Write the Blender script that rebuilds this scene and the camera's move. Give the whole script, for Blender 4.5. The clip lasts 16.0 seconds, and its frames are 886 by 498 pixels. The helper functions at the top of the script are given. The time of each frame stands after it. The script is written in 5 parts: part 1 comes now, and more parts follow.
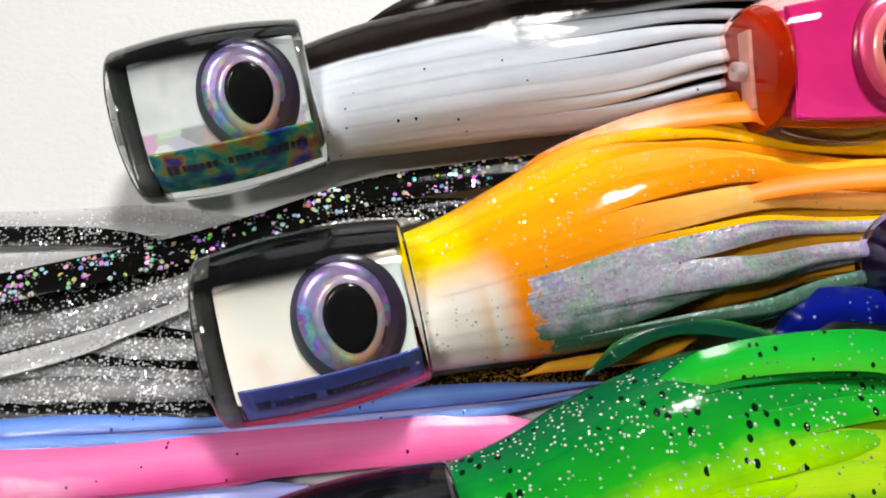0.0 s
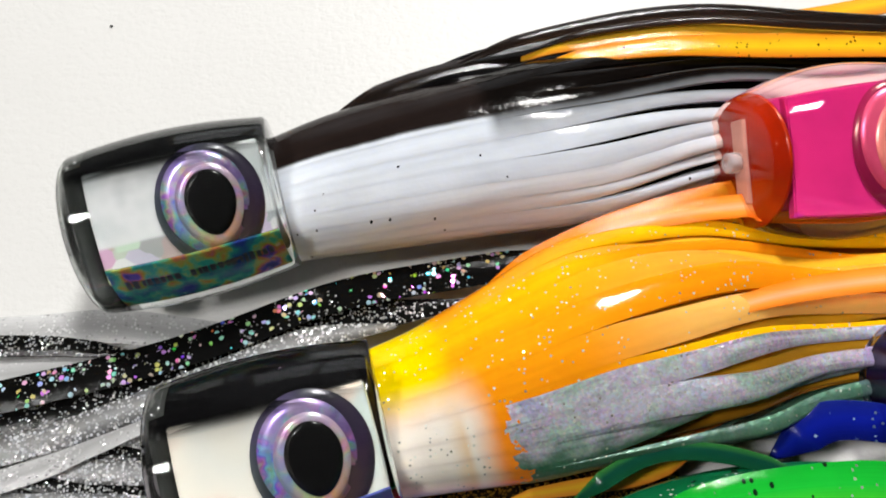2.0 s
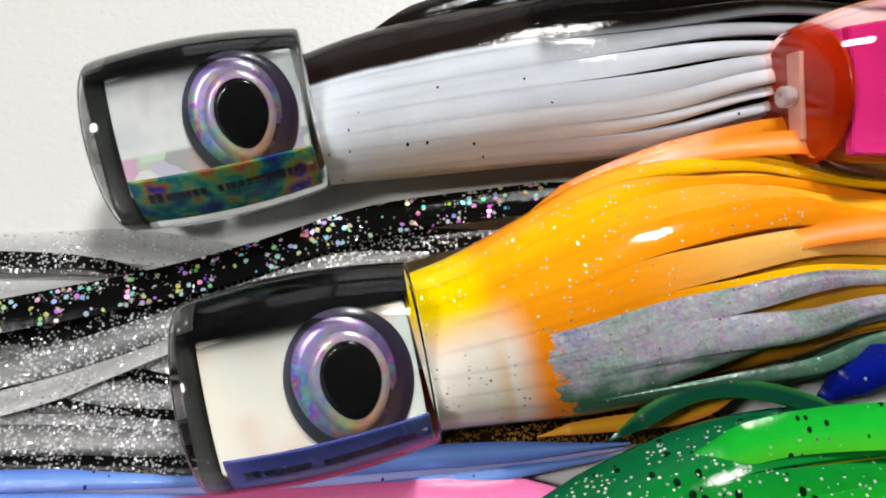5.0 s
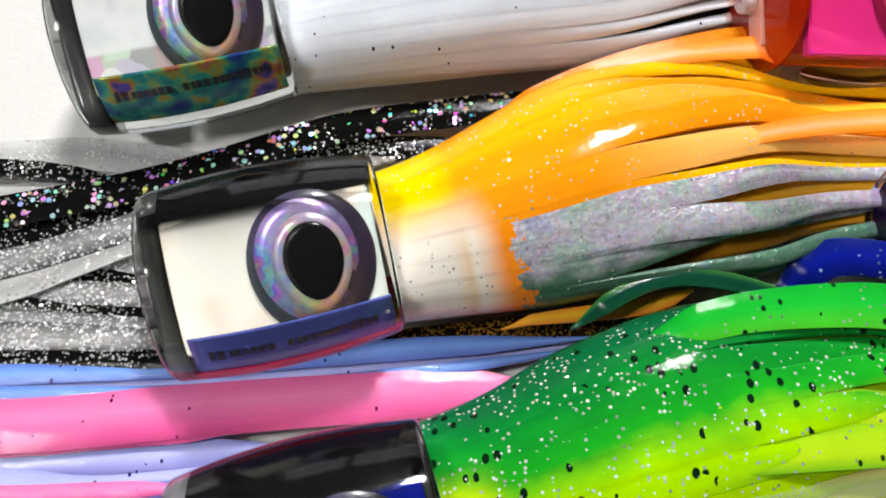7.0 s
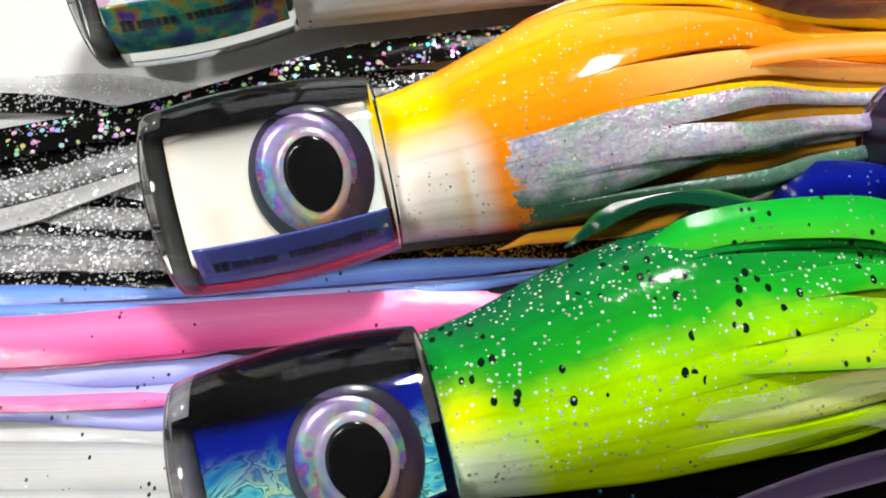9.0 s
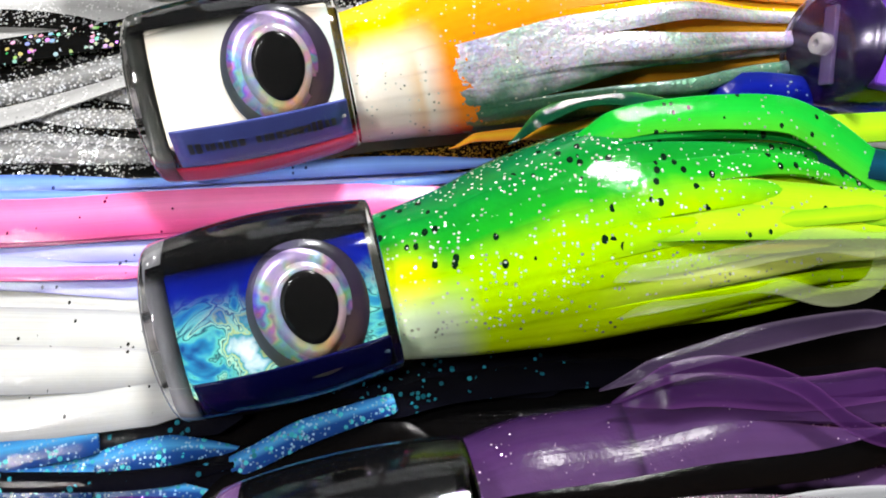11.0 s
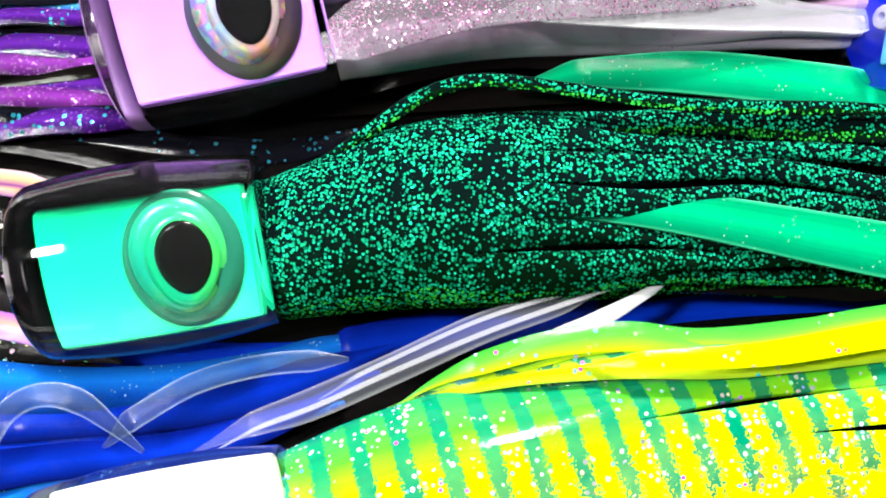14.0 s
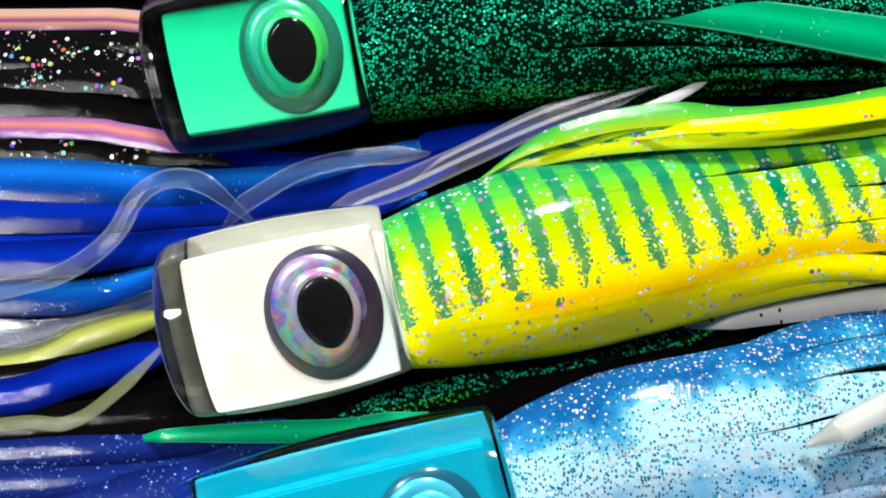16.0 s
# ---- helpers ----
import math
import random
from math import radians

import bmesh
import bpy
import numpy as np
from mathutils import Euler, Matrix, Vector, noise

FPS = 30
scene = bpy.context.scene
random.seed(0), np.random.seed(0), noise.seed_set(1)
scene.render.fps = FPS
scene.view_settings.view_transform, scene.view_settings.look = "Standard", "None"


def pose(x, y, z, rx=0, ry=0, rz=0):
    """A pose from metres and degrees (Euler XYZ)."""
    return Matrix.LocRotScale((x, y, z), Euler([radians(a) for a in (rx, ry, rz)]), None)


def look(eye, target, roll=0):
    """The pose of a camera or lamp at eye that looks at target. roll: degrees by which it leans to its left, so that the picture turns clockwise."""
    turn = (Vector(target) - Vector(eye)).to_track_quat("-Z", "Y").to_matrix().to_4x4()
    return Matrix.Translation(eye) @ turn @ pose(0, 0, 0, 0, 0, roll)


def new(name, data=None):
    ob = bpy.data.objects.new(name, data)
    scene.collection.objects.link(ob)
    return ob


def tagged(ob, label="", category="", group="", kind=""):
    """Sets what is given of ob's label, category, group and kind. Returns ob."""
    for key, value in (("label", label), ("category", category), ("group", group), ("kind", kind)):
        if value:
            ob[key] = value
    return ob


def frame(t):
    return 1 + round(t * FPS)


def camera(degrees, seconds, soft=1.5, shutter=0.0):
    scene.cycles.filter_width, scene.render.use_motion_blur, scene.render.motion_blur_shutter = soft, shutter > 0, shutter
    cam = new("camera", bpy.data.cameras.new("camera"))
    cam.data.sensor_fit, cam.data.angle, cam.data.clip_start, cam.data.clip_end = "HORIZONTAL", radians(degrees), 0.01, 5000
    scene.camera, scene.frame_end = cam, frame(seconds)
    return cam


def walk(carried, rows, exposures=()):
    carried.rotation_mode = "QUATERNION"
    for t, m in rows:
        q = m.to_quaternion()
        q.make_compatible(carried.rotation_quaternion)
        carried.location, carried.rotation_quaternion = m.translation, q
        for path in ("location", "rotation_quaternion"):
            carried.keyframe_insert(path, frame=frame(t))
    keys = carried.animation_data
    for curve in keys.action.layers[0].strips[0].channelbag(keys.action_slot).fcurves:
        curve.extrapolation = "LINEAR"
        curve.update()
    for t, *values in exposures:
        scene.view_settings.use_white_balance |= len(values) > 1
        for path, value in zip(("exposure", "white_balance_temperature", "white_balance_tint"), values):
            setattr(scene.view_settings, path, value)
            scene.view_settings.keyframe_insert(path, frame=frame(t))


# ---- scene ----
cam = camera(59.1, 16.0, soft=1.9)
PATH = [
    (0.0, -0.00012, 0.00044, 0.16875, 25.671, -0.002, -0.142),
    (0.5, -0.00464, 0.00574, 0.16864, 25.618, 0.177, -0.004),
    (1.0, 0.00305, 0.01175, 0.16733, 25.955, 0.628, -0.098),
    (1.5, 0.00772, 0.01735, 0.17520, 25.886, 0.971, -0.590),
    (2.0, 0.00801, 0.02627, 0.17024, 25.477, 1.208, -0.471),
    (2.5, -0.00606, 0.03324, 0.17391, 23.658, 1.592, -0.786),
    (3.0, -0.01653, 0.04198, 0.17654, 23.085, 0.878, -1.013),
    (3.5, -0.01050, 0.03622, 0.16923, 22.924, 0.246, -0.743),
    (4.0, 0.02109, 0.04282, 0.16147, 22.913, 0.472, -2.089),
    (4.5, 0.01113, 0.03828, 0.16206, 23.077, 0.161, -0.874),
    (5.0, -0.00268, 0.02069, 0.15944, 23.471, -0.533, 0.961),
    (7.5, 0.00289, -0.00103, 0.15098, 22.719, -1.430, 0.286),
    (8.0, 0.00340, -0.00699, 0.14807, 22.424, -0.983, 0.462),
    (10.5, 0.01009, -0.02394, 0.15874, 22.857, -0.523, -0.037),
    (11.0, 0.01471, -0.03840, 0.15761, 22.677, -0.681, 1.043),
    (11.5, 0.01981, -0.05259, 0.15704, 22.520, -0.553, 0.807),
    (12.0, 0.02711, -0.06665, 0.15546, 22.240, -0.348, 0.370),
    (12.5, 0.03146, -0.08103, 0.15708, 22.072, -0.306, 0.263),
    (13.0, 0.04001, -0.09527, 0.15295, 21.339, -0.130, 0.195),
    (13.5, 0.05275, -0.10847, 0.14474, 19.577, 0.738, 0.326),
    (14.0, 0.04835, -0.12622, 0.14838, 19.057, -0.037, 1.231),
    (14.5, 0.03816, -0.13457, 0.14944, 19.022, 0.068, 1.085),
    (15.0, 0.03684, -0.14684, 0.15218, 19.375, 1.153, 1.181),
    (15.5, 0.04003, -0.16124, 0.15072, 19.007, 1.211, 0.868),
    (16.0, 0.03837, -0.16965, 0.15416, 18.855, 1.638, 0.589),
]
walk(cam, [(t, pose(*row)) for t, *row in PATH],
     exposures=[(0, -0.26), (2.5, -0.34), (4, -0.47), (5, -0.38), (8, -0.06), (10.5, 0.1), (11, 0.33), (11.5, 0.5), (12, 0.85), (12.5, 1.15), (13, 1.38), (13.5, 1.5), (14, 1.28), (14.5, 0.94), (15, 0.76), (16, 0.34)])

MM = 0.001

# ---- light: two ceiling panels and a dim window in a plain room ----
world = bpy.data.worlds.new("room_air")
world.use_nodes = True
world.node_tree.nodes["Background"].inputs[0].default_value = (0.9, 0.95, 1.0, 1)
world.node_tree.nodes["Background"].inputs[1].default_value = 0.3
scene.world = world


def panel_lamp(name, place, target, wide, deep, watts, colour=(1, 0.97, 0.93)):
    data = bpy.data.lights.new(name, "AREA")
    data.shape, data.size, data.size_y, data.energy, data.color = "RECTANGLE", wide, deep, watts, colour
    lamp = new(name, data)
    lamp.matrix_world = look(place, target)
    return lamp


panel_lamp("ceiling_lamp", (0.26, 1.05, 1.2), (0.03, 0.0, 0.0), 0.25, 0.19, 38, (1, 0.985, 0.96))
panel_lamp("ceiling_lamp", (-0.82, -0.14, 1.25), (0.03, 0.0, 0.0), 0.2, 0.16, 17, (1, 0.985, 0.96))

panel_lamp("window_light", (-0.15, 2.27, 0.5), (-0.15, 0.0, 0.5), 1.7, 0.9, 3.2, (0.95, 0.97, 1.0))


# ---- materials ----
def tree(name):
    m = bpy.data.materials.new(name)
    m.use_nodes = True
    nt = m.node_tree
    return m, nt, nt.nodes["Principled BSDF"]


def node(nt, kind, values=(), operation="", mode=""):
    n = nt.nodes.new(kind)
    if operation:
        n.operation = operation
    if mode:
        n.mode = mode
    for k, v in dict(values).items():
        if isinstance(v, bpy.types.NodeSocket):
            nt.links.new(v, n.inputs[k])
        else:
            n.inputs[k].default_value = v
    return n


def math_node(nt, op, a, b=0.0, c=0.0):
    return node(nt, "ShaderNodeMath", {0: a, 1: b, 2: c}, operation=op).outputs[0]


def mix(nt, fac, a, b):
    n = nt.nodes.new("ShaderNodeMix")
    n.data_type = "RGBA"
    for sock, v in ((n.inputs[0], fac), (n.inputs[6], a), (n.inputs[7], b)):
        if isinstance(v, bpy.types.NodeSocket):
            nt.links.new(v, sock)
        else:
            sock.default_value = v if not isinstance(v, tuple) else (*v, 1)[:4]
    return n.outputs[2]


def ramp(nt, fac, stops, kind="LINEAR"):
    n = node(nt, "ShaderNodeValToRGB", {0: fac})
    n.color_ramp.interpolation = kind
    e = n.color_ramp.elements
    while len(e) < len(stops):
        e.new(0.5)
    for el, (p, c) in zip(e, stops):
        el.position, el.color = p, (*c, 1)
    return n.outputs[0]


def noise_fac(nt, vec, scale, detail=3.0, rough=0.55):
    return node(nt, "ShaderNodeTexNoise", {"Vector": vec, "Scale": scale, "Detail": detail, "Roughness": rough}).outputs[0]


def flakes(nt, coord, scale, size, density, patch=None):
    """Round flakes: mask, and the random colour of each flake's cell."""
    v = node(nt, "ShaderNodeTexVoronoi", {"Vector": coord, "Scale": scale})
    near = math_node(nt, "LESS_THAN", v.outputs["Distance"], size)
    sep = node(nt, "ShaderNodeSeparateColor", {0: v.outputs["Color"]})
    lot = sep.outputs[0]
    if patch is not None:
        lot = math_node(nt, "ADD", lot, math_node(nt, "MULTIPLY", math_node(nt, "SUBTRACT", patch, 0.5), 1.6))
    keep = math_node(nt, "GREATER_THAN", lot, 1.0 - density)
    return math_node(nt, "MULTIPLY", near, keep), v.outputs["Color"], sep


def soft(nt, x, edge, width):
    """0 to 1 across an edge of some width; a negative width falls instead of rising."""
    n = node(nt, "ShaderNodeMapRange", {0: x, 1: edge - width, 2: edge + width, 3: 0.0, 4: 1.0})
    n.interpolation_type = "SMOOTHSTEP"
    return n.outputs[0]


def vinyl(name, bands, glitter=(), specks=None, rough=0.085, alpha=1.0, along=(), bars=None, foil=None, metal=0.0, alt=None, alt_from=0.04, alt_band=(0.0, 1.0), gloss=0.2, ragged_edge=0.05, flake_metal=0.4):
    """Soft skirt vinyl. bands: colours across the skirt; along: (from, to, colour) rings by distance from the collar in metres;
    glitter: layers of (scale, size, density, colour or None for rainbow); specks: dark dots (scale, size, density, colour)."""
    m, nt, b = tree(name)
    tc = node(nt, "ShaderNodeTexCoord")
    uv = node(nt, "ShaderNodeSeparateXYZ", {0: tc.outputs["UV"]})
    pos = tc.outputs["Object"]
    info = node(nt, "ShaderNodeObjectInfo")
    u, v = uv.outputs[0], uv.outputs[1]
    wob = noise_fac(nt, pos, 90, 3)
    fine = noise_fac(nt, pos, 700, 3)
    vv = math_node(nt, "ADD", v, math_node(nt, "MULTIPLY", math_node(nt, "SUBTRACT", wob, 0.5), ragged_edge))
    col = ramp(nt, vv, bands)
    if alt:
        far = math_node(nt, "MULTIPLY", soft(nt, u, alt_from, 0.016), math_node(nt, "MULTIPLY", soft(nt, v, alt_band[0], 0.02), soft(nt, v, alt_band[1], -0.02)))
        col = mix(nt, far, col, ramp(nt, info.outputs["Random"], alt, "CONSTANT"))
    lines = node(nt, "ShaderNodeCombineXYZ", {0: math_node(nt, "MULTIPLY", u, 30.0), 1: math_node(nt, "MULTIPLY", v, 55.0), 2: math_node(nt, "MULTIPLY", info.outputs["Random"], 9.0)}).outputs[0]
    streak = noise_fac(nt, lines, 1.0, 3)
    shade = math_node(nt, "ADD", math_node(nt, "ADD", 0.70, math_node(nt, "MULTIPLY", wob, 0.26)), math_node(nt, "MULTIPLY", streak, 0.36))
    hsv = node(nt, "ShaderNodeHueSaturation", {"Hue": 0.5, "Saturation": 1.0, "Value": shade, "Color": col})
    col = hsv.outputs[0]
    for lo, hi, ring, low, high in along:
        edge = math_node(nt, "ADD", u, math_node(nt, "MULTIPLY", math_node(nt, "SUBTRACT", wob, 0.5), 0.003))
        inside = math_node(nt, "MULTIPLY", soft(nt, edge, lo, 0.002), soft(nt, edge, hi, -min(0.0035, (hi - lo) / 2)))
        inside = math_node(nt, "MULTIPLY", inside, math_node(nt, "MULTIPLY", soft(nt, vv, low, 0.05), soft(nt, vv, high, -0.05)))
        col = mix(nt, inside, col, ring)
    metal_fac, rough_fac = metal, rough
    if bars:
        step, wide, low, high, colour = bars
        saw = math_node(nt, "FRACT", math_node(nt, "DIVIDE", math_node(nt, "SUBTRACT", u, math_node(nt, "MULTIPLY", v, 0.008)), step))
        saw = math_node(nt, "MULTIPLY", math_node(nt, "ABSOLUTE", math_node(nt, "SUBTRACT", saw, 0.5)), 2.0)
        ragged = math_node(nt, "ADD", saw, math_node(nt, "MULTIPLY", math_node(nt, "SUBTRACT", noise_fac(nt, pos, 2000, 3), 0.5), math_node(nt, "ADD", 0.6, math_node(nt, "MULTIPLY", soft(nt, v, high - 0.08, 0.1), 2.0))))
        bar = math_node(nt, "LESS_THAN", ragged, wide)
        stop = math_node(nt, "ADD", v, math_node(nt, "MULTIPLY", math_node(nt, "SUBTRACT", noise_fac(nt, pos, 260, 3), 0.5), 0.22))
        bar = math_node(nt, "MULTIPLY", bar, math_node(nt, "MULTIPLY", math_node(nt, "LESS_THAN", stop, high), math_node(nt, "GREATER_THAN", stop, low)))
        col = mix(nt, math_node(nt, "MULTIPLY", bar, math_node(nt, "ADD", 0.62, math_node(nt, "MULTIPLY", wob, 0.6))), col, colour)
    if foil:
        start, low, high, tint = foil
        rag = math_node(nt, "ADD", u, math_node(nt, "MULTIPLY", math_node(nt, "SUBTRACT", noise_fac(nt, pos, 420, 4), 0.5), 0.012))
        on = math_node(nt, "MULTIPLY", math_node(nt, "GREATER_THAN", rag, start), math_node(nt, "MULTIPLY", math_node(nt, "GREATER_THAN", v, low), math_node(nt, "LESS_THAN", v, high)))
        sheen = ramp(nt, noise_fac(nt, pos, 330, 5, 0.7), [(0.3, (0.5, 0.56, 0.53)), (0.38, (0.74, 0.74, 0.76)), (0.46, (0.9, 0.84, 0.92)), (0.52, tint), (0.6, (0.95, 1, 0.98)), (0.68, (1, 1, 1))])
        # Bright and dark streaks paint the foil's highlights into its colour.
        glint_streaks = ramp(nt, streak, [(0.34, (0.45, 0.45, 0.48)), (0.44, (0.85, 0.85, 0.87)), (0.52, (1, 1, 1))])
        both = nt.nodes.new("ShaderNodeMix")
        both.data_type, both.blend_type = "RGBA", "MULTIPLY"
        both.inputs[0].default_value = 1.0
        nt.links.new(sheen, both.inputs[6])
        nt.links.new(glint_streaks, both.inputs[7])
        cells = node(nt, "ShaderNodeSeparateColor", {0: node(nt, "ShaderNodeTexVoronoi", {"Vector": pos, "Scale": 1900.0}).outputs["Color"]})
        rainbow = node(nt, "ShaderNodeCombineColor", {0: cells.outputs[0], 1: 0.5, 2: math_node(nt, "ADD", 0.2, cells.outputs[1])}, mode="HSV").outputs[0]
        shiny = mix(nt, 0.26, both.outputs[2], rainbow)
        cloud = ramp(nt, noise_fac(nt, pos, 85, 2), [(0.36, (0.55, 0.8, 0.62)), (0.44, (0.85, 0.86, 0.88)), (0.52, (0.9, 0.72, 0.9)), (0.58, (0.9, 0.9, 0.92)), (0.66, (0.66, 0.68, 0.95))])
        tinted = nt.nodes.new("ShaderNodeMix")
        tinted.data_type, tinted.blend_type = "RGBA", "MULTIPLY"
        tinted.inputs[0].default_value = 0.8
        nt.links.new(shiny, tinted.inputs[6])
        nt.links.new(cloud, tinted.inputs[7])
        shiny = tinted.outputs[2]
        # Lower flank: a dark green reflection painted over the silver.
        sheen = mix(nt, math_node(nt, "MULTIPLY", soft(nt, math_node(nt, "ADD", v, math_node(nt, "MULTIPLY", math_node(nt, "SUBTRACT", noise_fac(nt, pos, 200, 4), 0.5), 0.1)), 0.65, 0.035), 0.85), shiny, (0.03, 0.16, 0.08))
        col = mix(nt, on, col, sheen)
        metal_fac = math_node(nt, "MULTIPLY", on, 0.55)
        rough_fac = math_node(nt, "ADD", rough, math_node(nt, "MULTIPLY", on, 0.26))
    if specks:
        scale, size, density, colour, *span = specks
        drip = node(nt, "ShaderNodeVectorMath", {0: pos, 1: (1.0, 0.72, 0.72)}, operation="MULTIPLY").outputs[0]
        mask, _, _ = flakes(nt, drip, scale, size, density, noise_fac(nt, pos, 60, 2))
        if span:
            mask = math_node(nt, "MULTIPLY", mask, math_node(nt, "MULTIPLY", math_node(nt, "GREATER_THAN", vv, span[0]), math_node(nt, "LESS_THAN", vv, span[1])))
        col = mix(nt, mask, col, colour)
    normal = node(nt, "ShaderNodeNewGeometry").outputs["Normal"]
    bump = node(nt, "ShaderNodeBump", {"Strength": 0.10 if not foil else 0.4, "Distance": 0.0006, "Height": fine if not foil else math_node(nt, "MULTIPLY", fine, math_node(nt, "ADD", 0.12, on))})
    normal = node(nt, "ShaderNodeBump", {"Strength": 0.22, "Distance": 0.0014, "Height": noise_fac(nt, pos, 75, 2), "Normal": bump.outputs[0]}).outputs[0]
    normal = node(nt, "ShaderNodeBump", {"Strength": 0.09, "Distance": 0.0006, "Height": streak, "Normal": normal}).outputs[0]
    al = alpha
    for scale, size, density, colour, *span in glitter:
        mask, cell, sep = flakes(nt, pos, scale, size, density, noise_fac(nt, pos, 140, 2))
        if span:
            mask = math_node(nt, "MULTIPLY", mask, math_node(nt, "MULTIPLY", math_node(nt, "GREATER_THAN", vv, span[0]), math_node(nt, "LESS_THAN", vv, span[1])))
        if colour is None:
            tint = node(nt, "ShaderNodeCombineColor", {0: sep.outputs[1], 1: math_node(nt, "ADD", 0.2, math_node(nt, "MULTIPLY", sep.outputs[2], 0.75)), 2: 1.0}, mode="HSV").outputs[0]
        else:
            tint = mix(nt, math_node(nt, "MULTIPLY", sep.outputs[2], 0.6), tuple(0.28 * c for c in colour), tuple(min(1, 0.015 + 1.15 * c) for c in colour))
        col = mix(nt, mask, col, tint)
        lean = node(nt, "ShaderNodeVectorMath", {0: cell, 1: (0.5, 0.5, 0.5)}, operation="SUBTRACT").outputs[0]
        lean = node(nt, "ShaderNodeVectorMath", {0: lean, "Scale": math_node(nt, "MULTIPLY", mask, 0.7)}, operation="SCALE").outputs[0]
        normal = node(nt, "ShaderNodeVectorMath", {0: node(nt, "ShaderNodeVectorMath", {0: normal, 1: lean}, operation="ADD").outputs[0]}, operation="NORMALIZE").outputs[0]
        metal_fac = math_node(nt, "MAXIMUM", metal_fac, math_node(nt, "MULTIPLY", mask, flake_metal))
        if not isinstance(al, float) or al < 1:
            al = math_node(nt, "MAXIMUM", al, mask)
    for k, val in (("Base Color", col), ("Metallic", metal_fac), ("Roughness", rough_fac), ("Normal", normal), ("Alpha", al)):
        if isinstance(val, bpy.types.NodeSocket):
            nt.links.new(val, b.inputs[k])
        else:
            b.inputs[k].default_value = val
    b.inputs["Specular IOR Level"].default_value = gloss
    if alpha == 1.0:
        b.inputs["Subsurface Weight"].default_value, b.inputs["Subsurface Scale"].default_value = 0.45, 0.005
        b.inputs["Subsurface Radius"].default_value = (1.0, 0.85, 0.6)
    return m


def plain(name, colour, rough=0.35, metal=0.0, vary=0.12, scale=250, coat=0.0, bump=0.0, gloss=0.5, fade=None):
    m, nt, b = tree(name)
    pos = node(nt, "ShaderNodeTexCoord").outputs["Object"]
    n = noise_fac(nt, pos, scale, 4)
    col = mix(nt, n, tuple(c * (1 - vary) for c in colour), tuple(min(1, c * (1 + vary)) for c in colour))
    nt.links.new(col, b.inputs["Base Color"])
    nt.links.new(math_node(nt, "ADD", rough * 0.8, math_node(nt, "MULTIPLY", n, rough * 0.4)), b.inputs["Roughness"])
    b.inputs["Metallic"].default_value, b.inputs["Coat Weight"].default_value = metal, coat
    if fade:
        nt.links.new(soft(nt, node(nt, "ShaderNodeSeparateXYZ", {0: pos}).outputs[1], *fade), b.inputs["Alpha"])
    b.inputs["Specular IOR Level"].default_value = gloss
    if bump:
        nt.links.new(node(nt, "ShaderNodeBump", {"Strength": bump, "Distance": 0.001, "Height": n}).outputs[0], b.inputs["Normal"])
    return m


def resin(name, tint=(1, 1, 1), ior=1.38, rough=0.02):
    m, nt, b = tree(name)
    pos = node(nt, "ShaderNodeTexCoord").outputs["Object"]
    n = noise_fac(nt, pos, 60, 3)
    nt.links.new(math_node(nt, "ADD", rough, math_node(nt, "MULTIPLY", n, 0.02)), b.inputs["Roughness"])
    b.inputs["Base Color"].default_value = (*tint, 1)
    b.inputs["Transmission Weight"].default_value, b.inputs["IOR"].default_value = 1.0, ior
    return m


def shell_insert(name, stops, scale=60, metal=0.0, rough=0.25, wave=0.0, back_tint=None):
    """Pearl, mirror or abalone card: colours that flow in slow clouds."""
    m, nt, b = tree(name)
    pos = node(nt, "ShaderNodeTexCoord").outputs["Object"]
    n = node(nt, "ShaderNodeTexNoise", {"Vector": pos, "Scale": scale, "Detail": 3.0, "Distortion": wave}).outputs[0]
    col = ramp(nt, n, stops)
    if back_tint:
        edge, width, colour = back_tint
        across = node(nt, "ShaderNodeSeparateXYZ", {0: pos}).outputs[1]
        col = mix(nt, soft(nt, math_node(nt, "ADD", across, math_node(nt, "MULTIPLY", math_node(nt, "SUBTRACT", n, 0.5), 0.012)), edge, width), col, colour)
    nt.links.new(col, b.inputs["Base Color"])
    b.inputs["Metallic"].default_value, b.inputs["Roughness"].default_value = metal, rough
    return m


def iris_mat(name, stops, metal=0.55, facets=0.0):
    """Foil eye ring whose colour turns round the pupil, broken by small rainbow facets."""
    m, nt, b = tree(name)
    tc = node(nt, "ShaderNodeTexCoord")
    sep = node(nt, "ShaderNodeSeparateXYZ", {0: tc.outputs["UV"]})
    obj = tc.outputs["Object"]
    n = noise_fac(nt, obj, 230, 4)
    col = ramp(nt, math_node(nt, "ADD", sep.outputs[0], math_node(nt, "MULTIPLY", math_node(nt, "SUBTRACT", n, 0.5), 0.42)), stops)
    if facets:
        lot = node(nt, "ShaderNodeObjectInfo").outputs["Random"]
        hue = math_node(nt, "FRACT", math_node(nt, "ADD", math_node(nt, "MULTIPLY", noise_fac(nt, obj, 260, 2), 3.0), lot))
        glint = node(nt, "ShaderNodeCombineColor", {0: hue, 1: 0.7, 2: math_node(nt, "MULTIPLY", noise_fac(nt, obj, 420, 2), 0.85)}, mode="HSV").outputs[0]
        patch = math_node(nt, "MULTIPLY", soft(nt, noise_fac(nt, obj, 170, 2), 0.5, 0.12), facets)
        col = mix(nt, patch, col, glint)
    nt.links.new(col, b.inputs["Base Color"])
    b.inputs["Metallic"].default_value, b.inputs["Roughness"].default_value = metal, 0.3
    b.inputs["Coat Weight"].default_value = 0.6
    return m


# ---- builders ----
BASES = {}


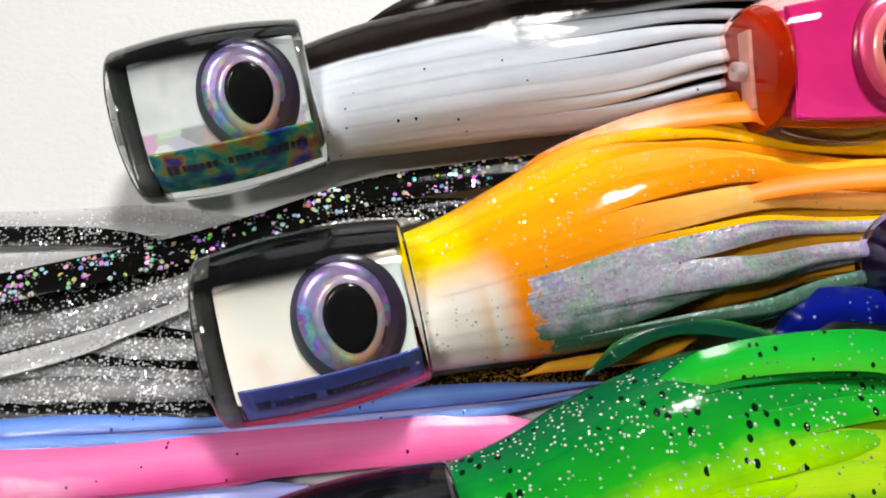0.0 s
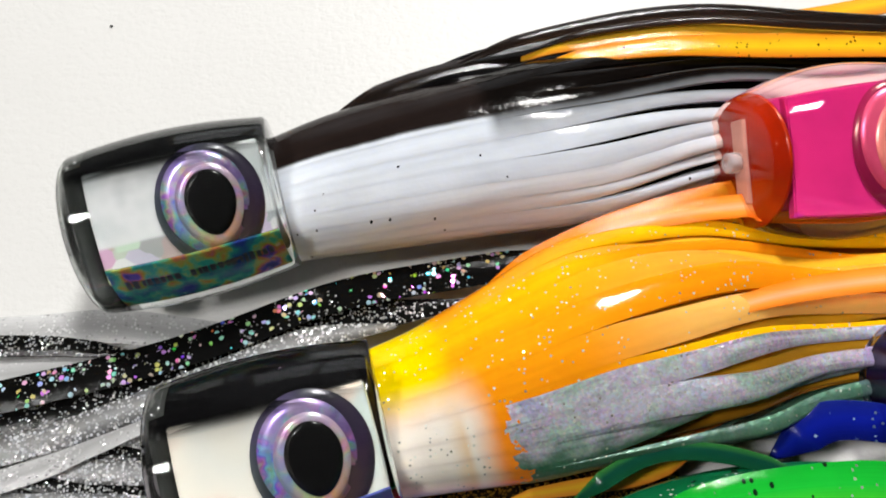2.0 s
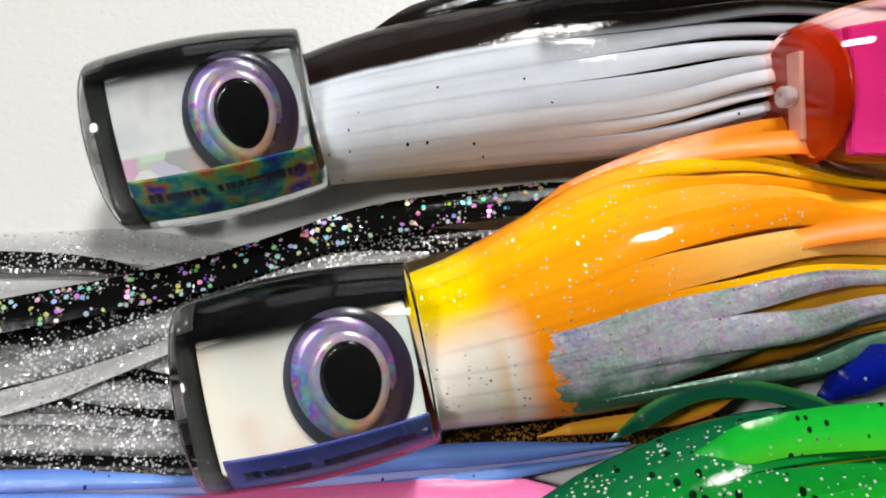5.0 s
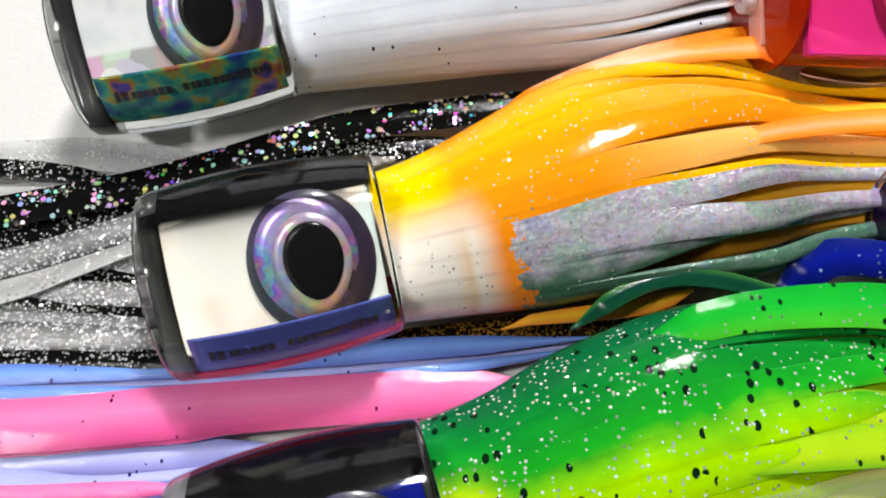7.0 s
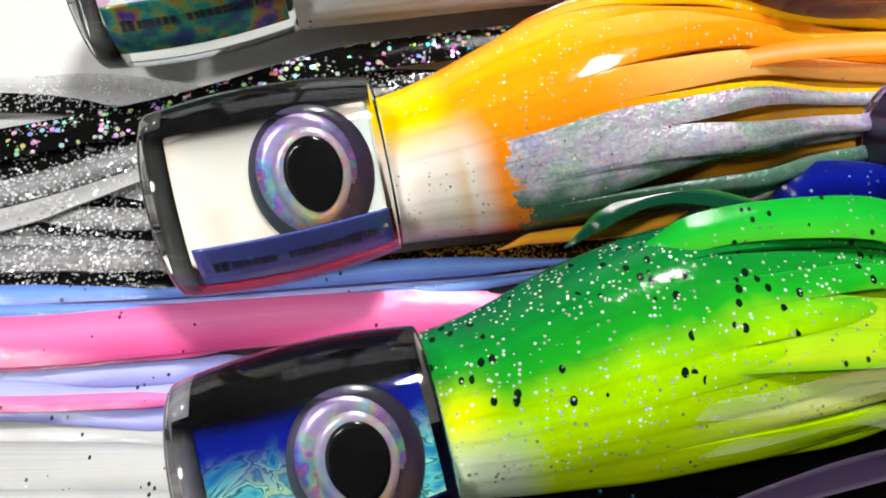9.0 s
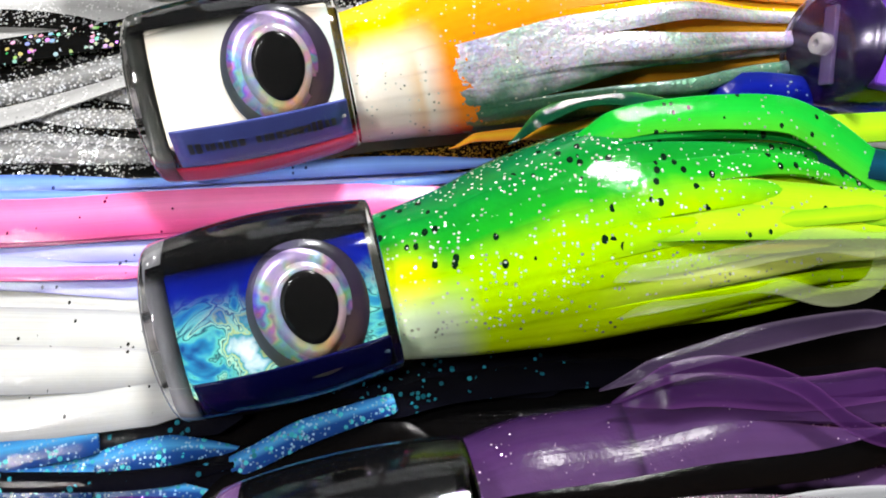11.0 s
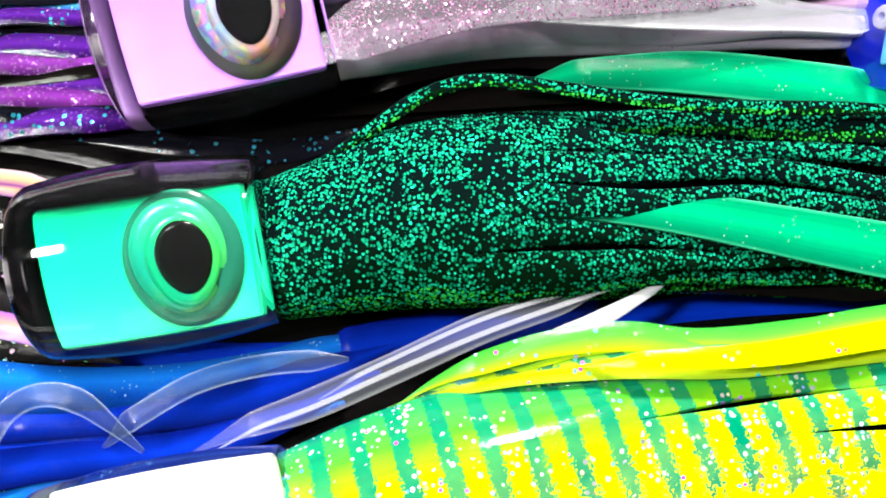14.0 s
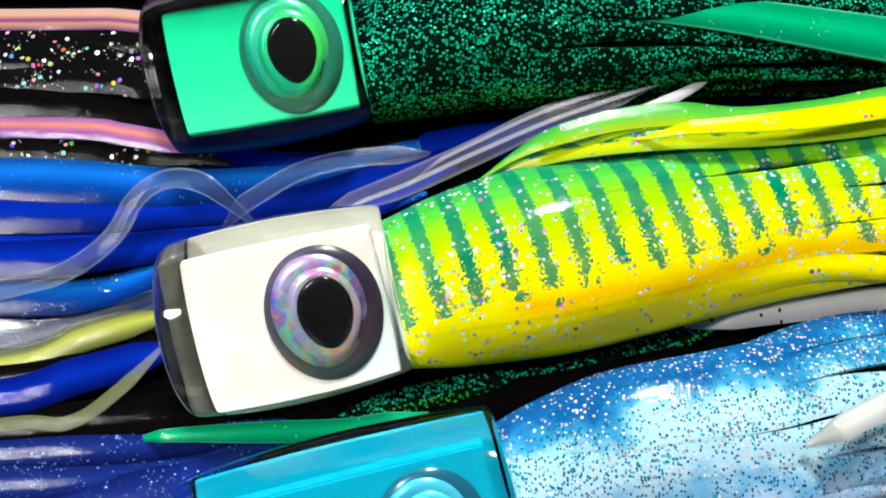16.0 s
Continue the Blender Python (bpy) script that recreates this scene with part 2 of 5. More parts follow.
def part(name, bm, material, parent, label="", smooth=True, at=None):
    """Links a bmesh as one mesh object under a thing or a part."""
    me = bpy.data.meshes.new(name)
    bm.to_mesh(me)
    bm.free()
    for p in me.polygons:
        p.use_smooth = smooth
    me.materials.append(material)
    ob = new(name, me)
    ob.parent = parent
    if parent in BASES:
        ob.matrix_parent_inverse = Matrix.Translation(-BASES[parent])
    if at is not None:
        ob.matrix_basis = at
    return tagged(ob, label)


def thing(name, label, category, group="", base=(0, 0)):
    ob = new(name)
    ob.empty_display_size = 0.01
    BASES[ob] = Vector((base[0] * MM, base[1] * MM, 0))
    ob.location = BASES[ob]
    return tagged(ob, label, category, group)


def spline(points, count):
    """Smooth curve through a few control points of any dimension."""
    p = np.array(points, float)
    p = np.vstack([2 * p[0] - p[1], p, 2 * p[-1] - p[-2]])
    n = len(p) - 3
    out = []
    for t in np.linspace(0, n - 1e-6, count):
        i = int(t)
        f = t - i
        a, b, c, d = p[i:i + 4]
        out.append(0.5 * (2 * b + (c - a) * f + (2 * a - 5 * b + 4 * c - d) * f * f + (3 * b - a - 3 * c + d) * f ** 3))
    return np.array(out)


def step(x):
    x = np.clip(x, 0, 1)
    return x * x * (3 - 2 * x)


def strip_mesh(top, low, uvs):
    """A closed strip with thickness from two grids of points (along, across, xyz)."""
    n, m = top.shape[:2]
    bm = bmesh.new()
    lay = bm.loops.layers.uv.new("UVMap")
    a = [[bm.verts.new(top[i, j]) for j in range(m)] for i in range(n)]
    b = [[bm.verts.new(low[i, j]) for j in range(m)] for i in range(n)]
    tag = {}
    for i in range(n):
        for j in range(m):
            tag[a[i][j]] = tag[b[i][j]] = uvs[i, j]

    def face(*vs):
        f = bm.faces.new(vs)
        for l in f.loops:
            l[lay].uv = tag[l.vert]

    for i in range(n - 1):
        for j in range(m - 1):
            face(a[i][j], a[i + 1][j], a[i + 1][j + 1], a[i][j + 1])
            face(b[i][j], b[i][j + 1], b[i + 1][j + 1], b[i + 1][j])
        face(a[i][0], b[i][0], b[i + 1][0], a[i + 1][0])
        face(a[i][-1], a[i + 1][-1], b[i + 1][-1], b[i][-1])
    for i in (0, n - 1):
        for j in range(m - 1):
            face(*((a[i][j], a[i][j + 1], b[i][j + 1], b[i][j]) if i == 0 else (a[i][j], b[i][j], b[i][j + 1], a[i][j + 1])))
    bm.normal_update()
    for e in bm.edges:
        if len(e.link_faces) == 2 and e.calc_face_angle(0) > 0.9:
            e.smooth = False
    return bm


def skirt(lure, stations, n, material, seed, slit=(0.25, 0.5), gap=0.16, wave=5.0, name="skirt_strand", turn=0.0, scale=1.0, loose=0.06, first=0.0):
    """A slit tube of vinyl: n strands that leave a shared sleeve. stations: (x, y, half width, centre height, half height) in mm."""
    rnd = random.Random(seed)
    c = spline(stations, 56) * MM
    if first:
        c = c[int(first * 56):]
    rows = len(c)
    run = np.concatenate([[0], np.cumsum(np.hypot(*np.diff(c[:, :2], axis=0).T))])
    u = run / run[-1]
    tan = np.gradient(c[:, :2], axis=0)
    tan /= np.hypot(*tan.T)[:, None]
    nor = np.stack([-tan[:, 1], tan[:, 0]], 1)
    s = np.linspace(-1, 1, 7)
    for k in range(n):
        mid = -90 + 360 * (k + 0.5) / n + turn
        start = rnd.uniform(*slit)
        f1, f2, p1, p2 = rnd.uniform(0.8, 1.6), rnd.uniform(1.8, 3.2), rnd.uniform(0, 6.3), rnd.uniform(0, 6.3)
        off = rnd.uniform(-2.2, 1) * loose
        g = gap * rnd.uniform(0.3, 1.5)
        r = step((u - start) / 0.3)
        sway = (np.sin(6.28 * f1 * u + p1) + 0.5 * np.sin(6.28 * f2 * u + p2)) * wave * r
        wide = (180 / n) * (1 - g * r) * (1 - 0.25 * step((u - 0.7) / 0.3))
        ang = np.radians(mid + sway[:, None] + s[None, :] * wide[:, None])
        lift = (scale + (off + loose * 0.5 * np.sin(6.28 * f2 * u + p1)) * r)[:, None] + 0.075 * (1 - s[None, :] ** 2) * r[:, None]
        lift += 0.022 * np.sin(6 * ang + 9 * u[:, None] + seed) * step(u / 0.25)[:, None]
        grids = []
        for deep in (0.0, 0.8 * MM):
            hw, hz = c[:, 2][:, None] * lift - deep, c[:, 4][:, None] * lift - deep
            side = hw * np.cos(ang)
            z = c[:, 3][:, None] + hz * np.sin(ang)
            xy = c[:, None, :2] + nor[:, None, :] * side[:, :, None]
            grids.append(np.concatenate([xy, np.maximum(z, (1.2 * MM if deep == 0 else 0.5 * MM))[:, :, None]], 2))
        uvs = np.stack([np.repeat(run[:, None], 7, 1), np.repeat(((mid + s * 180 / n + 90) / 360)[None, :], rows, 0)], 2)
        part(name, strip_mesh(grids[0], grids[1], uvs), material, lure)


def ribbon(lure, points, material, thick=1.0, name="skirt_strand", label="", lean=0.0, arch=0.14, count=44, ends=(0.12, 0.2), sink=0.0):
    """One loose vinyl strand along control points (x, y, z, width) in mm."""
    c = spline(points, count) * MM
    run = np.concatenate([[0], np.cumsum(np.linalg.norm(np.diff(c[:, :3], axis=0), axis=1))])
    tan = np.gradient(c[:, :2], axis=0)
    tan /= np.hypot(*tan.T)[:, None] + 1e-9
    nor = np.stack([-tan[:, 1], tan[:, 0]], 1)
    s = np.linspace(-1, 1, 7)
    u = run / run[-1]
    half = 0.5 * c[:, 3] * np.minimum(1, ends[0] + u * 6) * np.minimum(1, ends[1] + (1 - u) * 6)
    c[:, 2] -= sink * MM * (1 - step(u / 0.16))
    cl, sl = math.cos(radians(lean)), math.sin(radians(lean))
    grids = []
    for deep in (0.0, thick * MM):
        rise = arch * half[:, None] * (1 - s[None, :] ** 2) - deep * (1 - 0.5 * s[None, :] ** 2)
        xy = c[:, None, :2] + nor[:, None, :] * (half[:, None] * s[None, :] * cl)[:, :, None]
        z = np.maximum(c[:, 2][:, None] + rise + half[:, None] * s[None, :] * sl, 0.4 * MM + (0 if deep else 0.5 * MM))
        grids.append(np.concatenate([xy, z[:, :, None]], 2))
    uvs = np.stack([np.repeat(run[:, None], 7, 1), np.repeat(((1 - s) / 2)[None, :], count, 0)], 2)
    return part(name, strip_mesh(grids[0], grids[1], uvs), material, lure, label)


def fan(lure, upper, lower, heights, materials, seed, wave=1.2, over=1.45, fat=(0.75, 1.3), arch=0.2):
    """Strands laid side by side between two edge lines, each with its own slow bends. upper, lower: [(x, y)] in mm; heights: z along."""
    rnd = random.Random(seed)
    n = len(materials)
    up, lo = spline(upper, 9), spline(lower, 9)
    hs = np.interp(np.linspace(0, 1, 9), np.linspace(0, 1, len(heights)), heights)
    for i in range(n):
        f = (i + 0.5) / n
        ph, fr, zl = rnd.uniform(0, 6.3), rnd.uniform(0.7, 1.5), rnd.uniform(-1.0, 1.6)
        w = rnd.uniform(*fat)
        pts = []
        for j in range(9):
            p = up[j] * (1 - f) + lo[j] * f
            width = math.hypot(*(up[j] - lo[j])) / n
            pts.append((p[0], p[1] + wave * math.sin(fr * j * 0.8 + ph), hs[j] + zl + 0.7 * math.sin(ph + j * 0.7), width * over * w))
        ribbon(lure, pts, materials[i], thick=1.1, arch=arch)


def lathe(profile, seg=56):
    """A body turned round the x axis from (x, r) pairs; ends close where r is 0."""
    bm = bmesh.new()
    rings = []
    for x, r in profile:
        if r < 1e-7:
            rings.append([bm.verts.new((x, 0, 0))])
        else:
            rings.append([bm.verts.new((x, r * math.cos(a * 2 * math.pi / seg), r * math.sin(a * 2 * math.pi / seg))) for a in range(seg)])
    for p, q in zip(rings, rings[1:]):
        for a in range(seg):
            b = (a + 1) % seg
            if len(p) == 1:
                bm.faces.new((p[0], q[b], q[a]))
            elif len(q) == 1:
                bm.faces.new((p[a], p[b], q[0]))
            else:
                bm.faces.new((p[a], p[b], q[b], q[a]))
    bmesh.ops.recalc_face_normals(bm, faces=bm.faces)
    return bm


def head_radius(t, R):
    return R * (0.86 + 0.14 * math.sin(math.pi * min(1, 0.12 + 0.82 * t)) ** 0.9)


def curved_panel(L, R, x0, x1, a0, a1, inset, thick=0.5 * MM, rows=14, cols=18):
    """A bent plate inside the head: from angle a0 to a1 (degrees from the back towards the viewed side)."""
    bm = bmesh.new()
    shells = []
    for deep in (0, thick):
        g = []
        for i in range(rows + 1):
            t = x0 + (x1 - x0) * i / rows
            r = head_radius(t, R) * inset - deep
            g.append([bm.verts.new((t * L, r * math.cos(radians(a0 + (a1 - a0) * j / cols)), r * math.sin(radians(a0 + (a1 - a0) * j / cols)))) for j in range(cols + 1)])
        shells.append(g)
    a, b = shells
    for i in range(rows):
        for j in range(cols):
            bm.faces.new((a[i][j], a[i + 1][j], a[i + 1][j + 1], a[i][j + 1]))
            bm.faces.new((b[i][j], b[i][j + 1], b[i + 1][j + 1], b[i + 1][j]))
        bm.faces.new((a[i][0], b[i][0], b[i + 1][0], a[i + 1][0]))
        bm.faces.new((a[i][-1], a[i + 1][-1], b[i + 1][-1], b[i][-1]))
    for j in range(cols):
        bm.faces.new((a[0][j], a[0][j + 1], b[0][j + 1], b[0][j]))
        bm.faces.new((a[-1][j], b[-1][j], b[-1][j + 1], a[-1][j + 1]))
    bmesh.ops.recalc_face_normals(bm, faces=bm.faces)
    return bm


def box_mesh(x0, x1, y0, y1, z0, z1, bevel=0.0):
    bm = bmesh.new()
    bmesh.ops.create_cube(bm, size=1)
    for v in bm.verts:
        v.co = Vector(((x0 + x1) / 2 + v.co.x * (x1 - x0), (y0 + y1) / 2 + v.co.y * (y1 - y0), (z0 + z1) / 2 + v.co.z * (z1 - z0)))
    if bevel:
        bmesh.ops.bevel(bm, geom=bm.edges[:], offset=bevel, segments=2, affect="EDGES")
    return bm


def dome(cx, cy, z, rx, ry, rise, point=0.0, seg=48, rings=5, thick=0.35 * MM, hole=0.0):
    """A low oval cap (or ring, with a hole), slightly pointed towards -y, with a rim. UV x: turn round the centre."""
    bm = bmesh.new()
    lay = bm.loops.layers.uv.new("UVMap")

    def at(f, a, dz=0.0):
        y = math.sin(a)
        y *= 1 + point * max(0, -y) ** 3
        return (cx + rx * f * math.cos(a) * (1 - 0.4 * point * max(0, -math.sin(a))), cy + ry * f * y, z + rise * (1 - f * f) + dz)

    fs = [hole + (1 - hole) * i / rings for i in range(rings + 1)]
    grid = [[bm.verts.new(at(max(f, 0.02), 2 * math.pi * k / seg)) for k in range(seg)] for f in fs]
    grid.append([bm.verts.new(at(1.0, 2 * math.pi * k / seg, -thick)) for k in range(seg)])
    for p, q in zip(grid, grid[1:]):
        for k in range(seg):
            j = (k + 1) % seg
            f = bm.faces.new((p[k], q[k], q[j], p[j]))
            for l, kk in zip(f.loops, (k, k, k + 1, k + 1)):
                l[lay].uv = (kk / seg, 0.5)
    if not hole:
        bm.faces.new(grid[0])
    return bm


def lure_head(lure, place, L, R, shell, insert, top, bottom, strip, core, irises, eye_x=0.65, eye_r=0.57, ink=None, tube=True, back=0.105, plate=None, core_r=0.48, backing=None, flush=0.55, low=-0.56, high=0.56, face=None, edge=None, strip_to=157, taper=0.0):
    """A resin trolling head: x runs back from the face, y to the lure's back, z out of the viewed side."""
    L, R = L * MM, R * MM
    prof = [(0, 0), (0, 0.42 * R), (0, head_radius(0, R) * 0.955), (0.2 * MM, head_radius(0, R) * 0.985), (0.8 * MM, head_radius(0.02, R))]
    prof += [(L * t, head_radius(t, R)) for t in np.linspace(0.06, 0.955, 20)]
    prof += [(L * 0.982, head_radius(0.98, R)), (L * 0.994, head_radius(0.99, R) * 0.985), (L, head_radius(1, R) * 0.95), (L, 0)]
    prof = [(x, r * (1 - taper * max(0.0, 1 - 1.7 * x / L) ** 2)) for x, r in prof]
    body = part("head", lathe(prof, 72), shell, lure, at=place)
    body.visible_shadow = False
    z = flush * R
    part("core", lathe([(back * L, 0), (back * L, core_r * R), (0.94 * L, core_r * R), (0.94 * L, 0)], 32), core, body)
    part("insert", box_mesh(back * L, 0.945 * L, low * R, high * R, z - 2.5 * MM, z, 0.3 * MM), insert, body, smooth=False)
    if backing:
        part("backing_card", box_mesh(back * L, 0.97 * L, -0.84 * R, 0.84 * R, -0.06 * R, 0.0, 0.2 * MM), backing, body, smooth=False)
    # Added block: stands in for dark reflections seen in the clear nose.
    if plate:
        block = lathe([(0.02 * L, 0), (0.02 * L, 0.79 * R), (0.04 * L, 0.83 * R), (back * L - 0.5 * MM, 0.84 * R), (back * L - 0.5 * MM, 0)], 40)
        for v in block.verts:
            v.co.z = min(v.co.z, z - 2.6 * MM)
        part("nose_filler", block, plate, body)
    if face:
        part("face_disc", lathe([(0.075 * L, 0), (0.075 * L, (0.86 - 0.8 * taper) * R), (0.09 * L, (0.87 - 0.78 * taper) * R), (0.1 * L, (0.82 - 0.75 * taper) * R), (0.1 * L, 0)], 48), face, body, "coloured disc behind the face")
        if edge is not False:
            part("card_edge", box_mesh(0.03 * L, 0.072 * L, -0.6 * (1 - taper) * R, 0.6 * (1 - taper) * R, -0.11 * R, 0.11 * R, 0.2 * MM), edge or CARD_EDGE, body, "pale card edge", smooth=False)
    if top:
        part("painted_back", curved_panel(L, R, 0.03 + 1.4 * taper, 0.965, -75, 58, 0.82), top, body)
    if bottom:
        part("painted_belly", curved_panel(L, R, 0.05, 0.965, strip_to + 1, 250, 0.84), bottom, body)
    if strip:
        part("name_strip", curved_panel(L, R, 0.125, 0.955, 122, strip_to, 0.84), strip, body)
    if ink:
        bm = bmesh.new()
        rnd = random.Random(5)
        x = 0.2 * L
        r = 0.935 * R
        while x < 0.90 * L:
            w = rnd.uniform(0.9, 1.5) * MM
            if rnd.random() > 0.14:
                a = radians(138)
                rr = head_radius(x / L, R) * 0.846
                m = Matrix.Translation((x, rr * math.cos(a), rr * math.sin(a))) @ Matrix.Rotation(a - math.pi / 2, 4, "X")
                bmesh.ops.create_cube(bm, size=1, matrix=m @ Matrix.Diagonal((w * 0.8, rnd.choice((1.7, 1.7, 2.4)) * MM, 0.12 * MM, 1)))
            x += w * 1.15
        part("lettering", bm, ink, body, "unreadable dark print", smooth=False)
    ex, er = eye_x * L, eye_r * R
    cz = z + 0.3 * MM
    rings = (("eye_rim", 1.0, 1.08, 0.0, 0.06, "dark eye surround"), ("iris", 0.8, 0.88, -0.07, 0.08, "iridescent foil iris"), ("iris_ring", 0.62, 0.72, 0.0, 0.13, ""), ("pupil", 0.47, 0.55, 0.03, 0.1, "black pupil"))
    for k, (name, fx, fy, dx, point, label) in enumerate(rings):
        rise = 1.3 * MM * fx * fx
        part(name, dome(ex + dx * er, 0.02 * R + abs(dx) * er, cz + 1.3 * MM - rise + 0.16 * k * MM, er * fx, er * fy, rise, point, thick=0.2 * MM), irises[k], body, label)
    if tube:
        part("leader_tube", lathe([(-2.6 * MM, 0.8 * MM), (-2.6 * MM, 2.0 * MM), (-2.2 * MM, 2.3 * MM), (0.5 * MM, 2.3 * MM), (0.5 * MM, 0.8 * MM), (-2.6 * MM, 0.8 * MM)], 24), CLEAR_TUBE, body, "clear leader tube")
    return body


def lure_place(x, y, z, yaw, roll=28, nose_up=0.0):
    return Matrix.Translation((x * MM, y * MM, z * MM)) @ Matrix.Rotation(radians(yaw), 4, "Z") @ Matrix.Rotation(radians(nose_up), 4, "Y") @ Matrix.Rotation(radians(roll), 4, "X")


def with_heights(stations, lift=1.0, flat=0.72, tail=0.5):
    """Adds centre height and half height: a round sleeve that sinks into a flatter tail."""
    out = []
    n = len(stations)
    for i, (x, y, w) in enumerate(stations):
        hz = w * (flat + (tail - flat) * i / (n - 1))
        out.append((x, y, w, hz + lift, hz))
    return out



def rib(lure, pts, z, w, material, lean=0.0, label="", arch=0.14, thick=0.8, sink=4.0, ends=(0.12, 0.2)):
    """A loose strand from plan points (mm), with one height and width or one for each point."""
    n = len(pts)
    zs = np.interp(np.linspace(0, 1, n), np.linspace(0, 1, len(z)), z) if isinstance(z, tuple) else [z] * n
    ws = np.interp(np.linspace(0, 1, n), np.linspace(0, 1, len(w)), w) if isinstance(w, tuple) else [w] * n
    return ribbon(lure, [(p[0], p[1], float(a), float(b)) for p, a, b in zip(pts, zs, ws)], material, thick, lean=lean, label=label, arch=arch, sink=sink, ends=ends)


# ---- the room and the table ----
def paper_mat():
    m, nt, b = tree("white_textured_table")
    pos = node(nt, "ShaderNodeTexCoord").outputs["Object"]
    n1, n2 = noise_fac(nt, pos, 500, 4), noise_fac(nt, pos, 14, 3)
    nt.links.new(mix(nt, n2, (0.53, 0.525, 0.51), (0.6, 0.595, 0.58)), b.inputs["Base Color"])
    nt.links.new(node(nt, "ShaderNodeBump", {"Strength": 0.35, "Distance": 0.0008, "Height": n1}).outputs[0], b.inputs["Normal"])
    b.inputs["Roughness"].default_value = 0.5
    return m


WALL = plain("wall_paint", (0.05, 0.05, 0.05), 0.7, scale=6)
WOOD = plain("dark_wood", (0.16, 0.11, 0.07), 0.5, scale=30)
GREY = plain("grey_floor", (0.08, 0.08, 0.075), 0.6, scale=10)

table = thing("table", "white textured table top covered with fishing lures", "table")
part("tabletop", box_mesh(-0.7, 0.75, -0.55, 0.5, -0.03, 0, 0.003), paper_mat(), table, smooth=False)
for tx, ty in ((-0.64, -0.49), (0.69, -0.49), (-0.64, 0.44), (0.69, 0.44)):
    part("leg", box_mesh(tx - 0.025, tx + 0.025, ty - 0.025, ty + 0.025, -0.75, -0.03, 0.003), WOOD, table, smooth=False)


def slab(name, x0, x1, y0, y1, z0, z1, mat):
    bm = box_mesh(x0, x1, y0, y1, z0, z1)
    ob = part(name, bm, mat, None, smooth=False)
    return tagged(ob, name.replace("_", " ") + " of a plain room", name.split("_")[0], kind="structure")


slab("floor", -2.2, 2.2, -2.2, 2.2, -0.85, -0.75, GREY)
slab("ceiling", -2.2, 2.2, -2.2, 2.2, 1.65, 1.75, WALL)


def wall_with_opening(name, x0, x1, z0, z1, hole, y0, y1, mat):
    """A wall across x with one opening right through it: hole is (x0, x1, z0, z1)."""
    bm = bmesh.new()
    a, b, c, d = hole
    for p, q, r, t in ((x0, a, z0, z1), (b, x1, z0, z1), (a, b, z0, c), (a, b, d, z1)):
        m = Matrix.Translation(((p + q) / 2, (y0 + y1) / 2, (r + t) / 2)) @ Matrix.Diagonal((q - p, y1 - y0, t - r, 1))
        bmesh.ops.create_cube(bm, size=1, matrix=m)
    return tagged(part(name, bm, mat, None, smooth=False), name.replace("_", " ") + " of a plain room", "wall", kind="structure")


wall_with_opening("wall_north", -2.3, 2.3, -0.85, 1.75, (-1.0, 0.7, 0.05, 0.95), 2.2, 2.3, WALL)
window = tagged(new("window_1"), "wide window with dark mullions in a plain wall", "window", kind="structure")
for wx in (-0.98, -0.43, 0.13, 0.68):
    part("window_frame", box_mesh(wx - 0.02, wx + 0.02, 2.21, 2.25, 0.05, 0.95, 0.003), WOOD, window, smooth=False)
for wz in (0.07, 0.55, 0.93):
    part("window_frame", box_mesh(-1.0, 0.7, 2.205, 2.245, wz - 0.02, wz + 0.02, 0.003), WOOD, window, smooth=False)
slab("wall_south", -2.3, 2.3, -2.3, -2.2, -0.85, 1.75, WALL)
slab("wall_east", 2.2, 2.3, -2.2, 2.2, -0.85, 1.75, WALL)
slab("wall_west", -2.3, -2.2, -2.2, 2.2, -0.85, 1.75, WALL)

# ---- shared lure materials ----
CLEAR = resin("clear_resin")
CLEAR_TUBE = vinyl("frosted_tube", [(0.0, (0.6, 0.56, 0.58)), (1.0, (0.7, 0.66, 0.68))], alpha=0.4)
CARD_EDGE = plain("pale_card_edge", (0.5, 0.36, 0.34), 0.25, vary=0.3, scale=400)
BLACK_PAINT = plain("black_paint", (0.002, 0.002, 0.0022), 0.2, vary=0.3, gloss=0.1)
SPRAY = plain("sprayed_black_paint", (0.002, 0.002, 0.0022), 0.2, vary=0.3, gloss=0.1, fade=(0.0102, 0.0016))
GREYCORE = plain("grey_core", (0.12, 0.12, 0.12), 0.3)
INK = plain("print_ink", (0.01, 0.012, 0.02), 0.4)
PUPIL = plain("pupil_black", (0.004, 0.004, 0.004), 0.1, gloss=0.5)
RIM = iris_mat("eye_rim_grey", [(0.0, (0.02, 0.012, 0.03)), (0.2, (0.02, 0.022, 0.03)), (0.38, (0.05, 0.04, 0.09)), (0.55, (0.035, 0.05, 0.06)), (0.7, (0.05, 0.05, 0.03)), (0.8, (0.05, 0.03, 0.025)), (1.0, (0.02, 0.012, 0.03))], 0.2)
LILAC = iris_mat("iris_lilac", [(0.0, (0.1, 0.06, 0.2)), (0.14, (0.22, 0.16, 0.34)), (0.3, (0.4, 0.32, 0.5)), (0.43, (0.26, 0.16, 0.62)), (0.5, (0.1, 0.03, 0.75)), (0.56, (0.22, 0.3, 0.55)), (0.64, (0.2, 0.42, 0.36)), (0.7, (0.5, 0.5, 0.16)), (0.77, (0.66, 0.28, 0.12)), (0.87, (0.3, 0.15, 0.28)), (1.0, (0.1, 0.06, 0.2))], facets=0.75)
